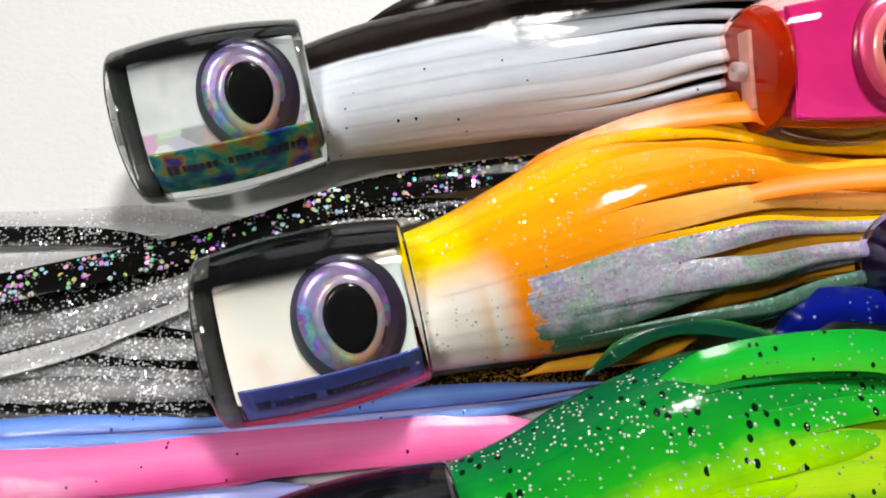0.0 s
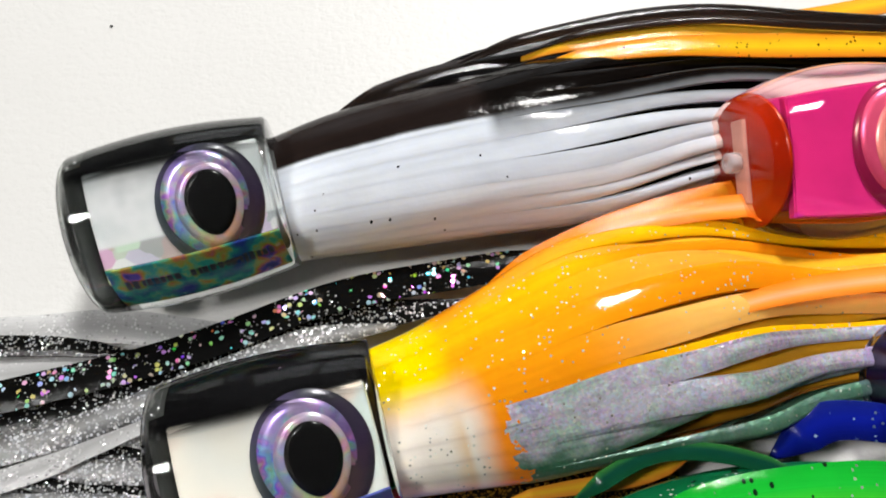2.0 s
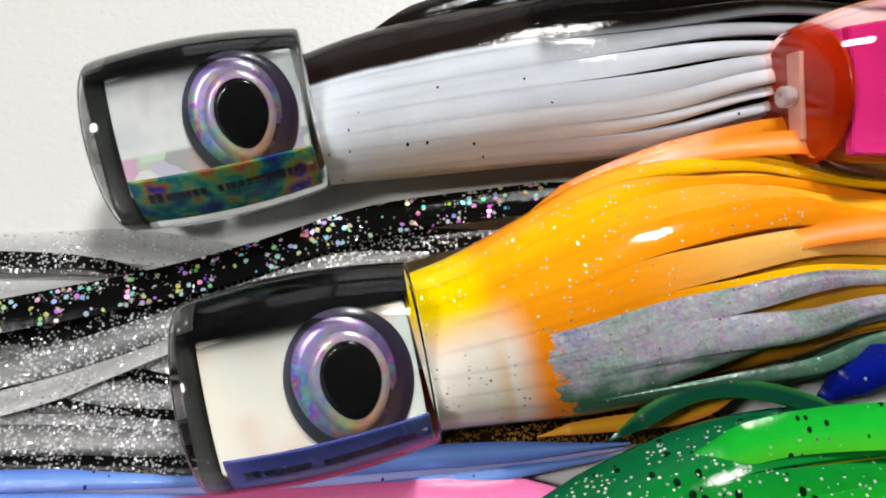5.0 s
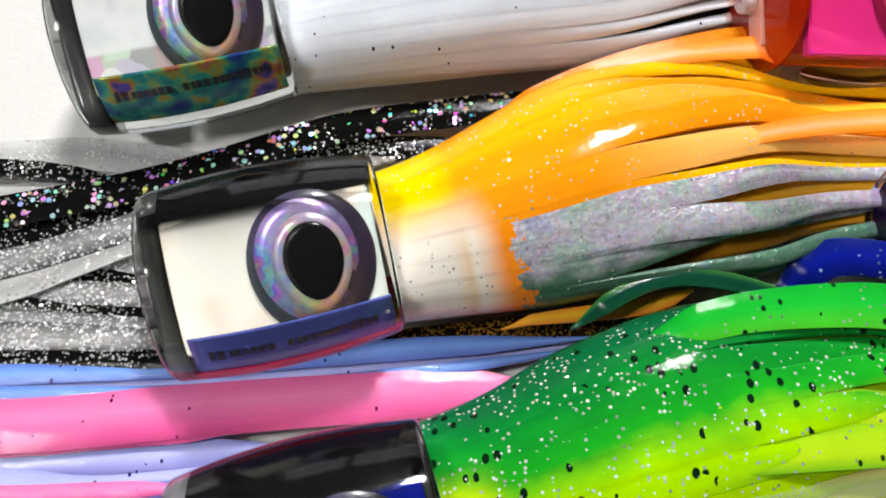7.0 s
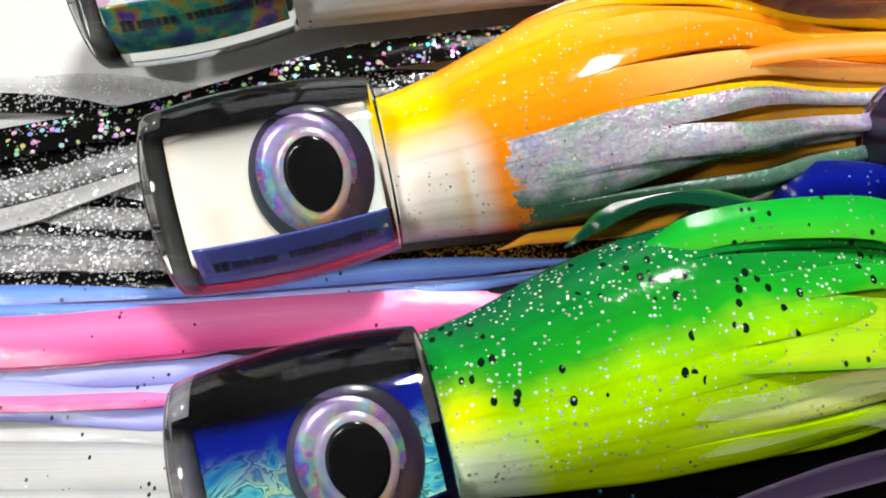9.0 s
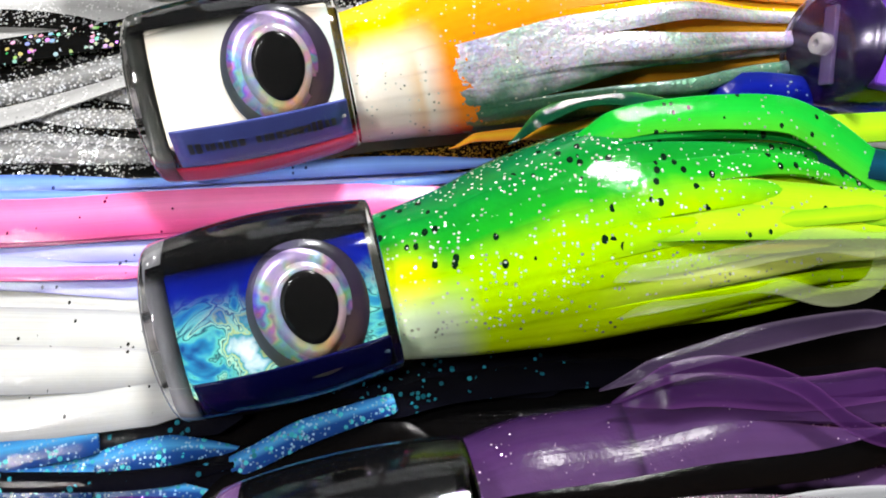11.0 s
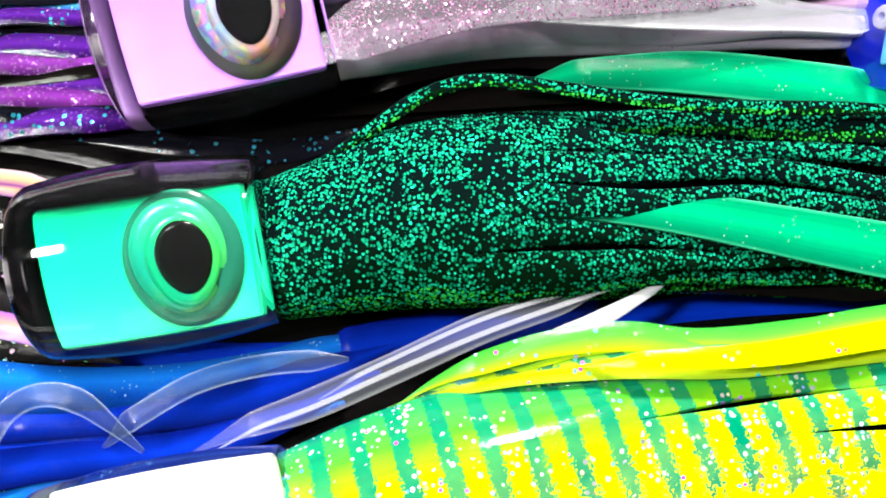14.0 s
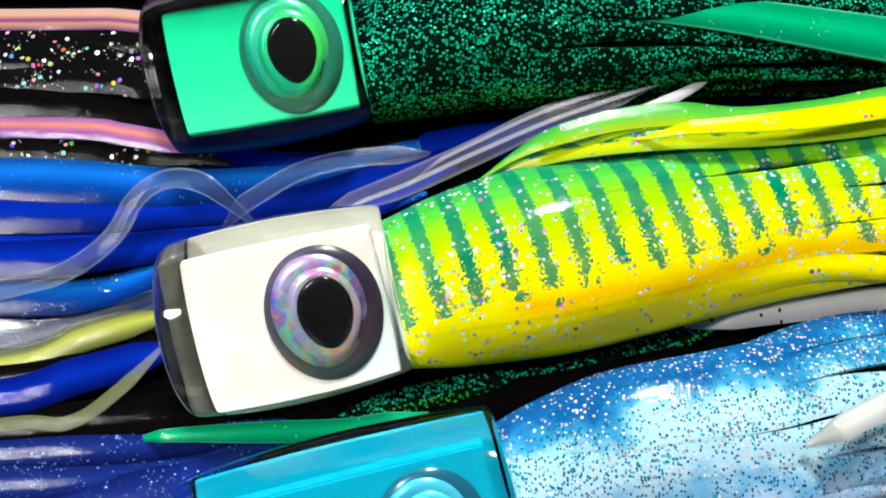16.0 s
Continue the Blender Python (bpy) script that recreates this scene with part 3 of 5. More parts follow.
PALE = iris_mat("iris_pale", [(0.0, (0.36, 0.26, 0.32)), (0.2, (0.3, 0.23, 0.31)), (0.42, (0.25, 0.18, 0.4)), (0.55, (0.2, 0.24, 0.36)), (0.68, (0.36, 0.34, 0.2)), (0.77, (0.54, 0.28, 0.13)), (0.88, (0.4, 0.28, 0.3)), (1.0, (0.36, 0.26, 0.32))], 0.35, facets=0.45)
EYES = (RIM, LILAC, PALE, PUPIL)


def mirror_mat():
    """Silver mirror card with a brighter upper field and a lower band of rainbow foil squares."""
    m, nt, b = tree("mirror_foil")
    pos = node(nt, "ShaderNodeTexCoord").outputs["Object"]
    sep = node(nt, "ShaderNodeSeparateXYZ", {0: pos})
    cloud = noise_fac(nt, pos, 60, 3)
    col = ramp(nt, cloud, [(0.34, (0.62, 0.63, 0.65)), (0.45, (0.86, 0.87, 0.88)), (0.56, (0.74, 0.76, 0.77)), (0.66, (0.55, 0.6, 0.6))])
    flat = node(nt, "ShaderNodeVectorMath", {0: pos, 1: (1.0, 1.0, 0.0)}, operation="MULTIPLY").outputs[0]
    cells = node(nt, "ShaderNodeTexVoronoi", {"Vector": flat, "Scale": 210.0})
    cells.distance = "CHEBYCHEV"
    c = node(nt, "ShaderNodeSeparateColor", {0: cells.outputs["Color"]})
    rainbow = node(nt, "ShaderNodeCombineColor", {0: c.outputs[0], 1: math_node(nt, "MULTIPLY", c.outputs[1], 0.5), 2: math_node(nt, "ADD", 0.3, math_node(nt, "MULTIPLY", c.outputs[2], 0.5))}, mode="HSV").outputs[0]
    low = soft(nt, sep.outputs[1], -0.0035, -0.0004)
    nt.links.new(mix(nt, math_node(nt, "MULTIPLY", low, 0.8), col, rainbow), b.inputs["Base Color"])
    b.inputs["Metallic"].default_value, b.inputs["Roughness"].default_value = 0.35, 0.16
    return m


MIRROR = mirror_mat()
# Clear resin tinted grey: the shade under the head put into its colour.
SHADED_CLEAR = resin("shaded_clear_resin", (0.76, 0.79, 0.77))
# Filler colour that paints the dark reflections of a clear nose.
NOSE_FILLER = plain("dark_nose_filler", (0.03, 0.032, 0.03), 0.15, vary=0.6, scale=160)
PEARL = shell_insert("pearl_card", [(0.3, (0.57, 0.56, 0.48)), (0.42, (0.58, 0.59, 0.53)), (0.5, (0.64, 0.62, 0.54)), (0.58, (0.6, 0.51, 0.42)), (0.68, (0.49, 0.57, 0.53))], 42, 0.0, 0.2)

# ---- first lure: white skirt with a black back ----
WHITE_BLACK = vinyl("white_skirt_black_back", [(0.0, (0.7, 0.72, 0.74)), (0.2, (0.012, 0.008, 0.007)), (0.487, (0.012, 0.008, 0.007)), (0.493, (0.62, 0.65, 0.69)), (0.75, (0.66, 0.67, 0.7)), (1.0, (0.66, 0.67, 0.7))], alt=[(0.0, (0.62, 0.65, 0.7)), (0.35, (0.56, 0.58, 0.62)), (0.6, (0.68, 0.69, 0.71)), (0.85, (0.5, 0.5, 0.54))], alt_band=(0.53, 1.0), along=[(0.05, 1.0, (0.004, 0.003, 0.0026), 0.2, 0.515)], specks=(500, 0.16, 0.02, (0.01, 0.01, 0.01), 0.55, 1.0), ragged_edge=0.008, gloss=0.08)
ORANGE = vinyl("orange_strand", [(0.0, (0.85, 0.25, 0.02)), (0.5, (0.9, 0.42, 0.02)), (1.0, (0.8, 0.2, 0.02))])
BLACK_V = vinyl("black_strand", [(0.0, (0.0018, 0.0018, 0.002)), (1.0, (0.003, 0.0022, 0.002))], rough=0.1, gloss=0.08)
HOLO_STRIP = shell_insert("holographic_strip", [(0.3, (0.02, 0.04, 0.25)), (0.42, (0.02, 0.12, 0.2)), (0.5, (0.03, 0.3, 0.22)), (0.56, (0.25, 0.3, 0.05)), (0.62, (0.4, 0.12, 0.05)), (0.68, (0.08, 0.06, 0.35)), (0.76, (0.02, 0.03, 0.06))], 170, 0.4, 0.22)


LURES = "fishing lures"
l1 = thing("fishing_lure", "clear-headed fishing lure with mirror insert and black-backed white skirt", "fishing lure", LURES, (-73, 103))
lure_head(l1, lure_place(-71.2, 102.8, 19.2, 14.0), 42.6, 19.0, SHADED_CLEAR, MIRROR, SPRAY, None, HOLO_STRIP, GREYCORE, EYES, ink=INK, plate=NOSE_FILLER, strip_to=165, eye_x=0.67, back=0.115)
S1 = with_heights([(-32.3, 114.8, 15.5), (-16.1, 119.2, 18.0), (10.2, 125.4, 20.5), (37.0, 131.0, 22.5), (71.2, 140.0, 20.5), (114.6, 142.1, 17.7), (165, 140.4, 16.9)], tail=0.35)
skirt(l1, S1, 26, WHITE_BLACK, 11, slit=(0.22, 0.36), gap=0.3, wave=3.4)
skirt(l1, S1, 16, BLACK_V, 12, slit=(0.2, 0.3), scale=0.8, first=0.3)

# ---- second lure: orange skirt with a foil flank ----
ORANGE_FOIL = vinyl("orange_skirt_foil_flank", [(0.0, (0.9, 0.5, 0.01)), (0.15, (0.9, 0.45, 0.01)), (0.3, (0.87, 0.22, 0.004)), (0.4, (0.92, 0.42, 0.003)), (0.47, (0.9, 0.3, 0.004)), (0.58, (0.87, 0.22, 0.004)), (0.72, (0.85, 0.2, 0.02)), (0.8, (0.6, 0.06, 0.1)), (0.86, (0.88, 0.4, 0.01)), (1.0, (0.9, 0.5, 0.01))], glitter=[(1000, 0.25, 0.2, (0.95, 0.85, 0.7))], along=[(-1, 0.015, (0.85, 0.55, 0.0), 0.0, 0.52), (-1, 0.019, (0.8, 0.7, 0.58), 0.52, 1.0), (0.0135, 0.0155, (0.75, 0.5, 0.3), 0.55, 1.0)], alt=[(0.0, (0.88, 0.24, 0.004)), (0.25, (0.92, 0.42, 0.003)), (0.5, (0.9, 0.33, 0.03)), (0.7, (0.87, 0.22, 0.004)), (0.88, (0.9, 0.42, 0.1))], alt_band=(0.2, 0.6), alt_from=0.055, flake_metal=0.1, foil=(0.024, 0.555, 0.83, (0.92, 0.92, 0.95)), gloss=0.24)
RED_BLACK = plain("black_red_belly", (0.5, 0.01, 0.03), 0.15, coat=1.0)
BLUE_STRIP = plain("blue_strip", (0.06, 0.08, 0.3), 0.25, metal=0.3)
l2 = thing("fishing_lure", "clear-headed fishing lure, pearl insert, orange skirt with silver foil flank", "fishing lure", LURES, (-48, 52))
lure_head(l2, lure_place(-46.2, 51.4, 19.0, 13.5), 41.6, 18.8, CLEAR, PEARL, SPRAY, RED_BLACK, BLUE_STRIP, BLACK_PAINT, EYES, ink=INK, plate=NOSE_FILLER, eye_x=0.67)
S2 = with_heights([(-8.2, 62.5, 15.3), (4.5, 66, 17.5), (20.1, 71.0, 21.3), (40.0, 78.2, 24.8), (63.2, 84.0, 24.5), (91.1, 87.1, 18.5), (150, 90, 17)], tail=0.35)
skirt(l2, S2, 22, ORANGE_FOIL, 21, slit=(0.16, 0.32), gap=0.22, wave=4.0, loose=0.08)
skirt(l2, S2, 16, ORANGE, 22, slit=(0.3, 0.45), scale=0.84, first=0.22, gap=0.1)

# ---- third lure: green and chartreuse ----
GREEN_LIME = vinyl("green_chartreuse_skirt", [(0.0, (0.5, 0.7, 0.02)), (0.22, (0.003, 0.07, 0.03)), (0.36, (0.003, 0.11, 0.03)), (0.43, (0.004, 0.2, 0.02)), (0.49, (0.01, 0.32, 0.012)), (0.54, (0.3, 0.62, 0.0)), (0.72, (0.5, 0.74, 0.0)), (1.0, (0.5, 0.7, 0.02))], glitter=[(1150, 0.33, 0.3, (0.85, 0.95, 0.8), 0.3, 0.66), (900, 0.3, 0.07, (0.9, 0.95, 0.7), 0.6, 1.0)], specks=(560, 0.36, 0.2, (0.003, 0.014, 0.006), 0.25, 0.57), alt=[(0.0, (0.36, 0.62, 0.0)), (0.3, (0.5, 0.62, 0.0)), (0.55, (0.22, 0.52, 0.01)), (0.8, (0.55, 0.62, 0.12))], alt_band=(0.56, 1.0), alt_from=0.05, along=[(-1, 0.009, (0.6, 0.72, 0.0), 0.5, 0.6), (-1, 0.0135, (0.46, 0.56, 0.36), 0.59, 1.0)], gloss=0.09, flake_metal=0.1)
ABALONE = shell_insert("abalone", [(0.3, (0.01, 0.05, 0.2)), (0.38, (0.02, 0.22, 0.4)), (0.43, (0.1, 0.5, 0.45)), (0.448, (0.01, 0.05, 0.07)), (0.46, (0.15, 0.55, 0.5)), (0.485, (0.4, 0.65, 0.45)), (0.497, (0.015, 0.04, 0.05)), (0.51, (0.2, 0.55, 0.5)), (0.54, (0.45, 0.55, 0.2)), (0.57, (0.03, 0.3, 0.35)), (0.62, (0.3, 0.5, 0.6)), (0.7, (0.65, 0.75, 0.7))], 62, 0.25, 0.2, wave=2.4, back_tint=(0.002, 0.0045, (0.004, 0.01, 0.22)))
NAVY = plain("navy_belly", (0.0015, 0.002, 0.03), 0.2, gloss=0.15)
l3 = thing("fishing_lure", "dark-topped fishing lure with abalone insert and green to chartreuse skirt", "fishing lure", LURES, (-38, 2))
lure_head(l3, lure_place(-34.9, 1.9, 18.4, 15.4), 41, 18.1, CLEAR, ABALONE, SPRAY, NAVY, NAVY, BLACK_PAINT, EYES, plate=plain("grey_nose_filler", (0.1, 0.1, 0.11), 0.2, vary=0.5, scale=120))
S3 = with_heights([(3.7, 14.3, 15), (18.7, 17.8, 17.5), (34.5, 22.8, 20.5), (57.0, 29.2, 22.5), (82.0, 33.1, 20.5), (103.5, 33.1, 15.6), (150, 33.1, 13)])
skirt(l3, S3, 24, GREEN_LIME, 31, slit=(0.22, 0.4), gap=0.12, wave=5.0)
LIME_INNER = vinyl("inner_lime_strand", [(0.0, (0.1, 0.3, 0.01)), (0.5, (0.3, 0.5, 0.005)), (0.8, (0.4, 0.48, 0.02)), (1.0, (0.2, 0.4, 0.01))])
skirt(l3, S3, 14, LIME_INNER, 32, slit=(0.3, 0.45), scale=0.84, first=0.25, gap=0.1)

# ---- fourth lure: purple ----
PURPLE = vinyl("purple_skirt", [(0.0, (0.012, 0.004, 0.02)), (0.3, (0.016, 0.006, 0.03)), (0.4, (0.045, 0.016, 0.07)), (0.53, (0.08, 0.04, 0.11)), (0.545, (0.002, 0.0015, 0.0025)), (0.60, (0.002, 0.0015, 0.0025)), (0.615, (0.5, 0.3, 0.46)), (0.76, (0.42, 0.4, 0.44)), (0.78, (0.01, 0.02, 0.02)), (1.0, (0.02, 0.02, 0.03))], rough=0.2, gloss=0.07, glitter=[(1300, 0.24, 0.03, (0.85, 0.6, 0.85))], along=[(0.0292, 0.0304, (0.012, 0.006, 0.02), 0.2, 0.54)])
LAVENDER = plain("lavender_card", (0.36, 0.15, 0.62), 0.3, vary=0.12)
l4 = thing("fishing_lure", "dark clear-headed fishing lure with lavender insert and purple skirt", "fishing lure", LURES, (-19, -42))
lure_head(l4, lure_place(-17.0, -41.4, 18.4, 14.4), 41.3, 18.0, CLEAR, LAVENDER, SPRAY, BLACK_PAINT, None, BLACK_PAINT, EYES, plate=plain("violet_nose_filler", (0.1, 0.05, 0.14), 0.2, vary=0.5, scale=120), low=-0.66, high=0.58, flush=0.5)
S4 = with_heights([(21.3, -29.2, 14), (33.1, -26.1, 15.5), (49.8, -23.1, 15.3), (69.0, -19.7, 16.5), (91.6, -19.1, 15.7), (120.4, -16.7, 16), (160, -15.0, 16)])
skirt(l4, S4, 14, PURPLE, 41, slit=(0.3, 0.5), gap=0.1, wave=4.0)

# ---- fifth lure: green glitter ----
GREEN_GLIT = vinyl("black_skirt_green_glitter", [(0.0, (0.001, 0.003, 0.003)), (0.5, (0.0015, 0.005, 0.005)), (0.7, (0.001, 0.009, 0.002)), (1.0, (0.001, 0.003, 0.003))], rough=0.16, gloss=0.0, flake_metal=0.08, glitter=[(1500, 0.42, 0.55, (0.0, 0.62, 0.33), 0.1, 0.72), (1300, 0.4, 0.38, (0.0, 0.45, 0.2), 0.1, 0.72), (1450, 0.42, 0.75, (0.03, 0.6, 0.05), 0.68, 1.0)])
EMERALD = plain("emerald_card", (0.0, 0.52, 0.22), 0.3, vary=0.12)
G_EYES = (plain("green_eye_rim", (0.01, 0.12, 0.07), 0.2, coat=1.0), iris_mat("iris_green", [(0.0, (0.05, 0.6, 0.15)), (0.3, (0.02, 0.4, 0.2)), (0.6, (0.0, 0.35, 0.22)), (0.8, (0.1, 0.55, 0.15)), (1.0, (0.05, 0.6, 0.15))], 0.4), iris_mat("iris_green_ring", [(0.0, (0.05, 0.7, 0.1)), (0.4, (0.0, 0.4, 0.15)), (0.7, (0.0, 0.45, 0.22)), (1.0, (0.05, 0.7, 0.1))], 0.4), PUPIL)
l5 = thing("fishing_lure", "black-backed fishing lure, emerald insert, black skirt with green glitter", "fishing lure", LURES, (-24, -87))
lure_head(l5, lure_place(-22.0, -86.9, 17.5, 10.5), 39.5, 16.8, CLEAR, EMERALD, SPRAY, BLACK_PAINT, None, BLACK_PAINT, G_EYES, eye_x=0.675, plate=BLACK_PAINT, low=-0.66, high=0.58, flush=0.5)
S5 = with_heights([(15.7, -79.6, 13.4), (29.0, -76.1, 15.6), (42.7, -72.6, 18.2), (59.9, -70.8, 19.2), (86.7, -69.4, 17.8), (120.6, -69.0, 16.7), (160, -69.8, 15.6)])
skirt(l5, S5, 18, GREEN_GLIT, 51, slit=(0.18, 0.36), gap=0.3, wave=4.5)

# ---- sixth lure: yellow with green bars ----
YELLOW_BAR = vinyl("yellow_skirt_green_bars", [(0.0, (0.8, 0.75, 0.0)), (0.28, (0.0, 0.24, 0.1)), (0.4, (0.06, 0.42, 0.02)), (0.46, (0.3, 0.62, 0.0)), (0.54, (0.75, 0.8, 0.0)), (0.57, (0.88, 0.75, 0.0)), (0.605, (0.9, 0.46, 0.0)), (0.64, (0.88, 0.7, 0.0)), (0.7, (0.85, 0.75, 0.0)), (1.0, (0.75, 0.78, 0.0))], glitter=[(1000, 0.36, 0.1, None), (850, 0.36, 0.12, (0.95, 0.95, 0.92))], gloss=0.2, flake_metal=0.1, along=[(-1, 0.02, (0.85, 0.74, 0.0), 0.53, 1.0)], bars=(0.0066, 0.42, 0.1, 0.58, (0.0, 0.18, 0.09)))
l6 = thing("fishing_lure", "clear-headed fishing lure with pearl insert and yellow skirt with green bars", "fishing lure", LURES, (-15, -139))
lure_head(l6, lure_place(-12.4, -138.6, 17.5, 12.5), 38.8, 17.1, CLEAR, PEARL, None, None, None, PEARL, EYES, eye_x=0.68, tube=False, low=-0.78, high=0.72, flush=0.5, back=0.12, plate=plain("smoky_nose_filler", (0.05, 0.055, 0.045), 0.15, vary=0.9, scale=160), backing=plain("grey_pearl_back", (0.38, 0.39, 0.33), 0.3))
S6 = with_heights([(24.7, -130, 14.5), (37.1, -127, 17), (53.6, -123.1, 18.3), (72.3, -119.0, 17.6), (94.5, -114.1, 16.9), (118.1, -110.3, 17.5), (160, -107.0, 17.8)])
skirt(l6, S6, 16, YELLOW_BAR, 61, slit=(0.35, 0.55), gap=0.1, wave=4.0)

# ---- seventh lure: blue glitter ----
BLUE_GLIT = vinyl("blue_skirt_silver_glitter", [(0.0, (0.01, 0.03, 0.15)), (0.36, (0.005, 0.09, 0.28)), (0.42, (0.03, 0.26, 0.45)), (0.46, (0.3, 0.58, 0.62)), (0.54, (0.34, 0.55, 0.66)), (0.6, (0.12, 0.36, 0.58)), (0.66, (0.32, 0.48, 0.7)), (1.0, (0.4, 0.5, 0.8))], specks=(1900, 0.4, 0.3, (0.0, 0.08, 0.18)), glitter=[(1500, 0.42, 0.34, (0.9, 0.94, 0.98)), (1700, 0.4, 0.28, (0.0, 0.3, 0.58)), (1100, 0.3, 0.05, (0.0, 0.7, 0.75))], ragged_edge=0.3, gloss=0.07, flake_metal=0.12)
TEAL = plain("teal_card", (0.0, 0.3, 0.39), 0.3, vary=0.05)
T_EYES = (plain("teal_eye_rim", (0.01, 0.08, 0.12), 0.2, coat=1.0), iris_mat("iris_teal", [(0.0, (0.1, 0.5, 0.6)), (0.5, (0.02, 0.3, 0.45)), (1.0, (0.1, 0.5, 0.6))], 0.4), iris_mat("iris_teal_ring", [(0.0, (0.1, 0.6, 0.6)), (0.5, (0.05, 0.4, 0.5)), (1.0, (0.1, 0.6, 0.6))], 0.4), PUPIL)
TEAL_CLEAR = resin("teal_resin", (0.5, 0.85, 0.95))
l7 = thing("fishing_lure", "teal-headed fishing lure with blue skirt full of silver glitter", "fishing lure", LURES, (-2, -176))
lure_head(l7, lure_place(-6, -177.5, 15.8, 14.1), 53.0, 15.4, TEAL_CLEAR, TEAL, None, None, None, TEAL, T_EYES, eye_x=0.74, low=-0.74, high=0.74, flush=0.5, back=0.06, backing=TEAL)
S7 = with_heights([(45.6, -165.3, 11.5), (55.1, -162.3, 13.5), (69.0, -158.7, 15.5), (89.6, -155.7, 16.5), (111.4, -150.7, 17), (160, -145.1, 17)])
skirt(l7, S7, 16, BLUE_GLIT, 71, slit=(0.3, 0.5), gap=0.12, wave=4.0)

# ---- loose strands of the lures above ----
YELLOW_V = vinyl("yellow_orange_strand", [(0.0, (0.85, 0.2, 0.01)), (0.3, (0.9, 0.36, 0.01)), (0.6, (0.92, 0.5, 0.01)), (1.0, (0.8, 0.18, 0.01))], specks=(900, 0.25, 0.06, (0.1, 0.03, 0.0)))
rib(l1, [(14.0, 146.8), (30.0, 150.4), (46.0, 152.9), (62.7, 154.2), (84.1, 153.9), (117.8, 151.6), (157.5, 148.9)], (20, 22, 21), (1.5, 5, 7, 7), ORANGE, arch=0.1, thick=0.5)
rib(l1, [(18.0, 143.6), (32.6, 146.2), (48.1, 148.2), (62.5, 148.8), (82.8, 148.6), (116.3, 148.1), (155.6, 145.6)], (21, 23, 22), (1.5, 5, 7, 7), YELLOW_V, arch=0.1, thick=0.5)
rib(l1, [(75.4, 162.8), (104.1, 167.7), (127.2, 172.2), (157.9, 176.3)], 11, 6, ORANGE)
BROWN_V = vinyl("brown_black_strand", [(0.0, (0.014, 0.009, 0.008)), (0.5, (0.008, 0.006, 0.005)), (1.0, (0.016, 0.01, 0.008))], rough=0.12, gloss=0.3)
rib(l1, [(-30.0, 127.5), (-14.0, 137.0), (3.0, 144.0), (20.0, 148.6), (42.0, 153.6), (66.0, 156.6), (92.0, 154.6), (125.0, 152.0)], (18, 18, 16, 13), (7, 8, 7), BROWN_V, arch=0.3)
rib(l1, [(-28.0, 130.5), (-12.0, 140.2), (6.0, 146.8), (25.0, 151.6), (48.0, 157.4), (70.0, 159.2), (96.0, 157.0), (130.0, 154.6)], (16, 16, 14, 12), (5, 6, 4), BROWN_V, arch=0.3)
rib(l1, [(2.0, 146.0), (18.0, 150.6), (36.0, 155.0), (54.0, 158.4), (72.0, 159.4), (96.0, 156.8), (126.0, 154.4), (150.0, 153.0)], (21, 23, 23, 21), (2.5, 4, 3.6), BROWN_V, arch=0.3)
rib(l1, [(20.0, 149.4), (36.0, 152.6), (54.0, 155.2), (72.0, 155.6), (96.0, 153.4), (128.0, 151.2), (150.0, 150.0)], (22, 24, 23), (1.2, 2.2, 2.0), BROWN_V, arch=0.3)
rib(l1, [(-7.2, 144.4), (8.0, 149.2), (29.1, 154.2), (50.7, 160.1), (72.0, 161.0), (92.7, 159.0), (120.0, 156.5), (147.0, 154.3)], (19, 17, 14), 3.6, BLACK_V)
rib(l1, [(-0.4, 147.6), (13.6, 151.9), (36.4, 157.2), (65.4, 162.8), (86.5, 161.1), (121.5, 160.2), (149.1, 158.7)], (17, 14, 12), 3.2, BLACK_V)
rib(l1, [(43.9, 160.2), (65.3, 160.0), (83.5, 158.4), (104.4, 157.2), (134.9, 156.0)], 15, 2.6, BLACK_V)
rib(l1, [(-13.5, 135.6), (5.2, 140.1), (21.5, 142.5), (34.8, 140.2), (54.9, 140.0), (75.3, 142.5), (116.7, 147.4), (143.9, 148.4)], (22, 19, 15), 5.5, BLACK_V)

PEACH_CLEAR = vinyl("peach_clear_strand", [(0.0, (0.85, 0.25, 0.01)), (0.3, (0.88, 0.36, 0.06)), (0.55, (0.9, 0.5, 0.25)), (0.75, (0.88, 0.36, 0.05)), (1.0, (0.85, 0.22, 0.01))], alpha=0.6)
AMBER_CLEAR = vinyl("amber_clear_strand", [(0.0, (0.8, 0.25, 0.01)), (0.5, (0.85, 0.3, 0.01)), (1.0, (0.8, 0.2, 0.01))], alpha=0.6)
rib(l2, [(9.6, 88.6), (25.8, 98.9), (42.5, 106.2), (58.1, 110.9), (73.7, 114.2), (110.0, 117.9)], (15, 16, 15), (2, 4, 5), AMBER_CLEAR, arch=0.06, thick=0.5)
rib(l2, [(15.6, 90.4), (31.5, 98.0), (46.5, 103.2), (62.9, 106.7), (87.9, 109.3), (106.5, 110.4)], (19, 20, 17), (2, 5, 7), PEACH_CLEAR, arch=0.06, thick=0.5)
rib(l2, [(43.6, 76.4), (61.0, 81.5), (77.5, 86.0), (98.5, 89.4), (115.8, 90.3)], (26, 23, 18), (2, 5, 6), PEACH_CLEAR, arch=0.06, thick=0.5)
rib(l2, [(16.2, 47.5), (28.9, 49.4), (42.9, 51.5), (54.2, 55.5)], (13, 11), (1.5, 3.5, 3), ORANGE, arch=0.06, thick=0.5)

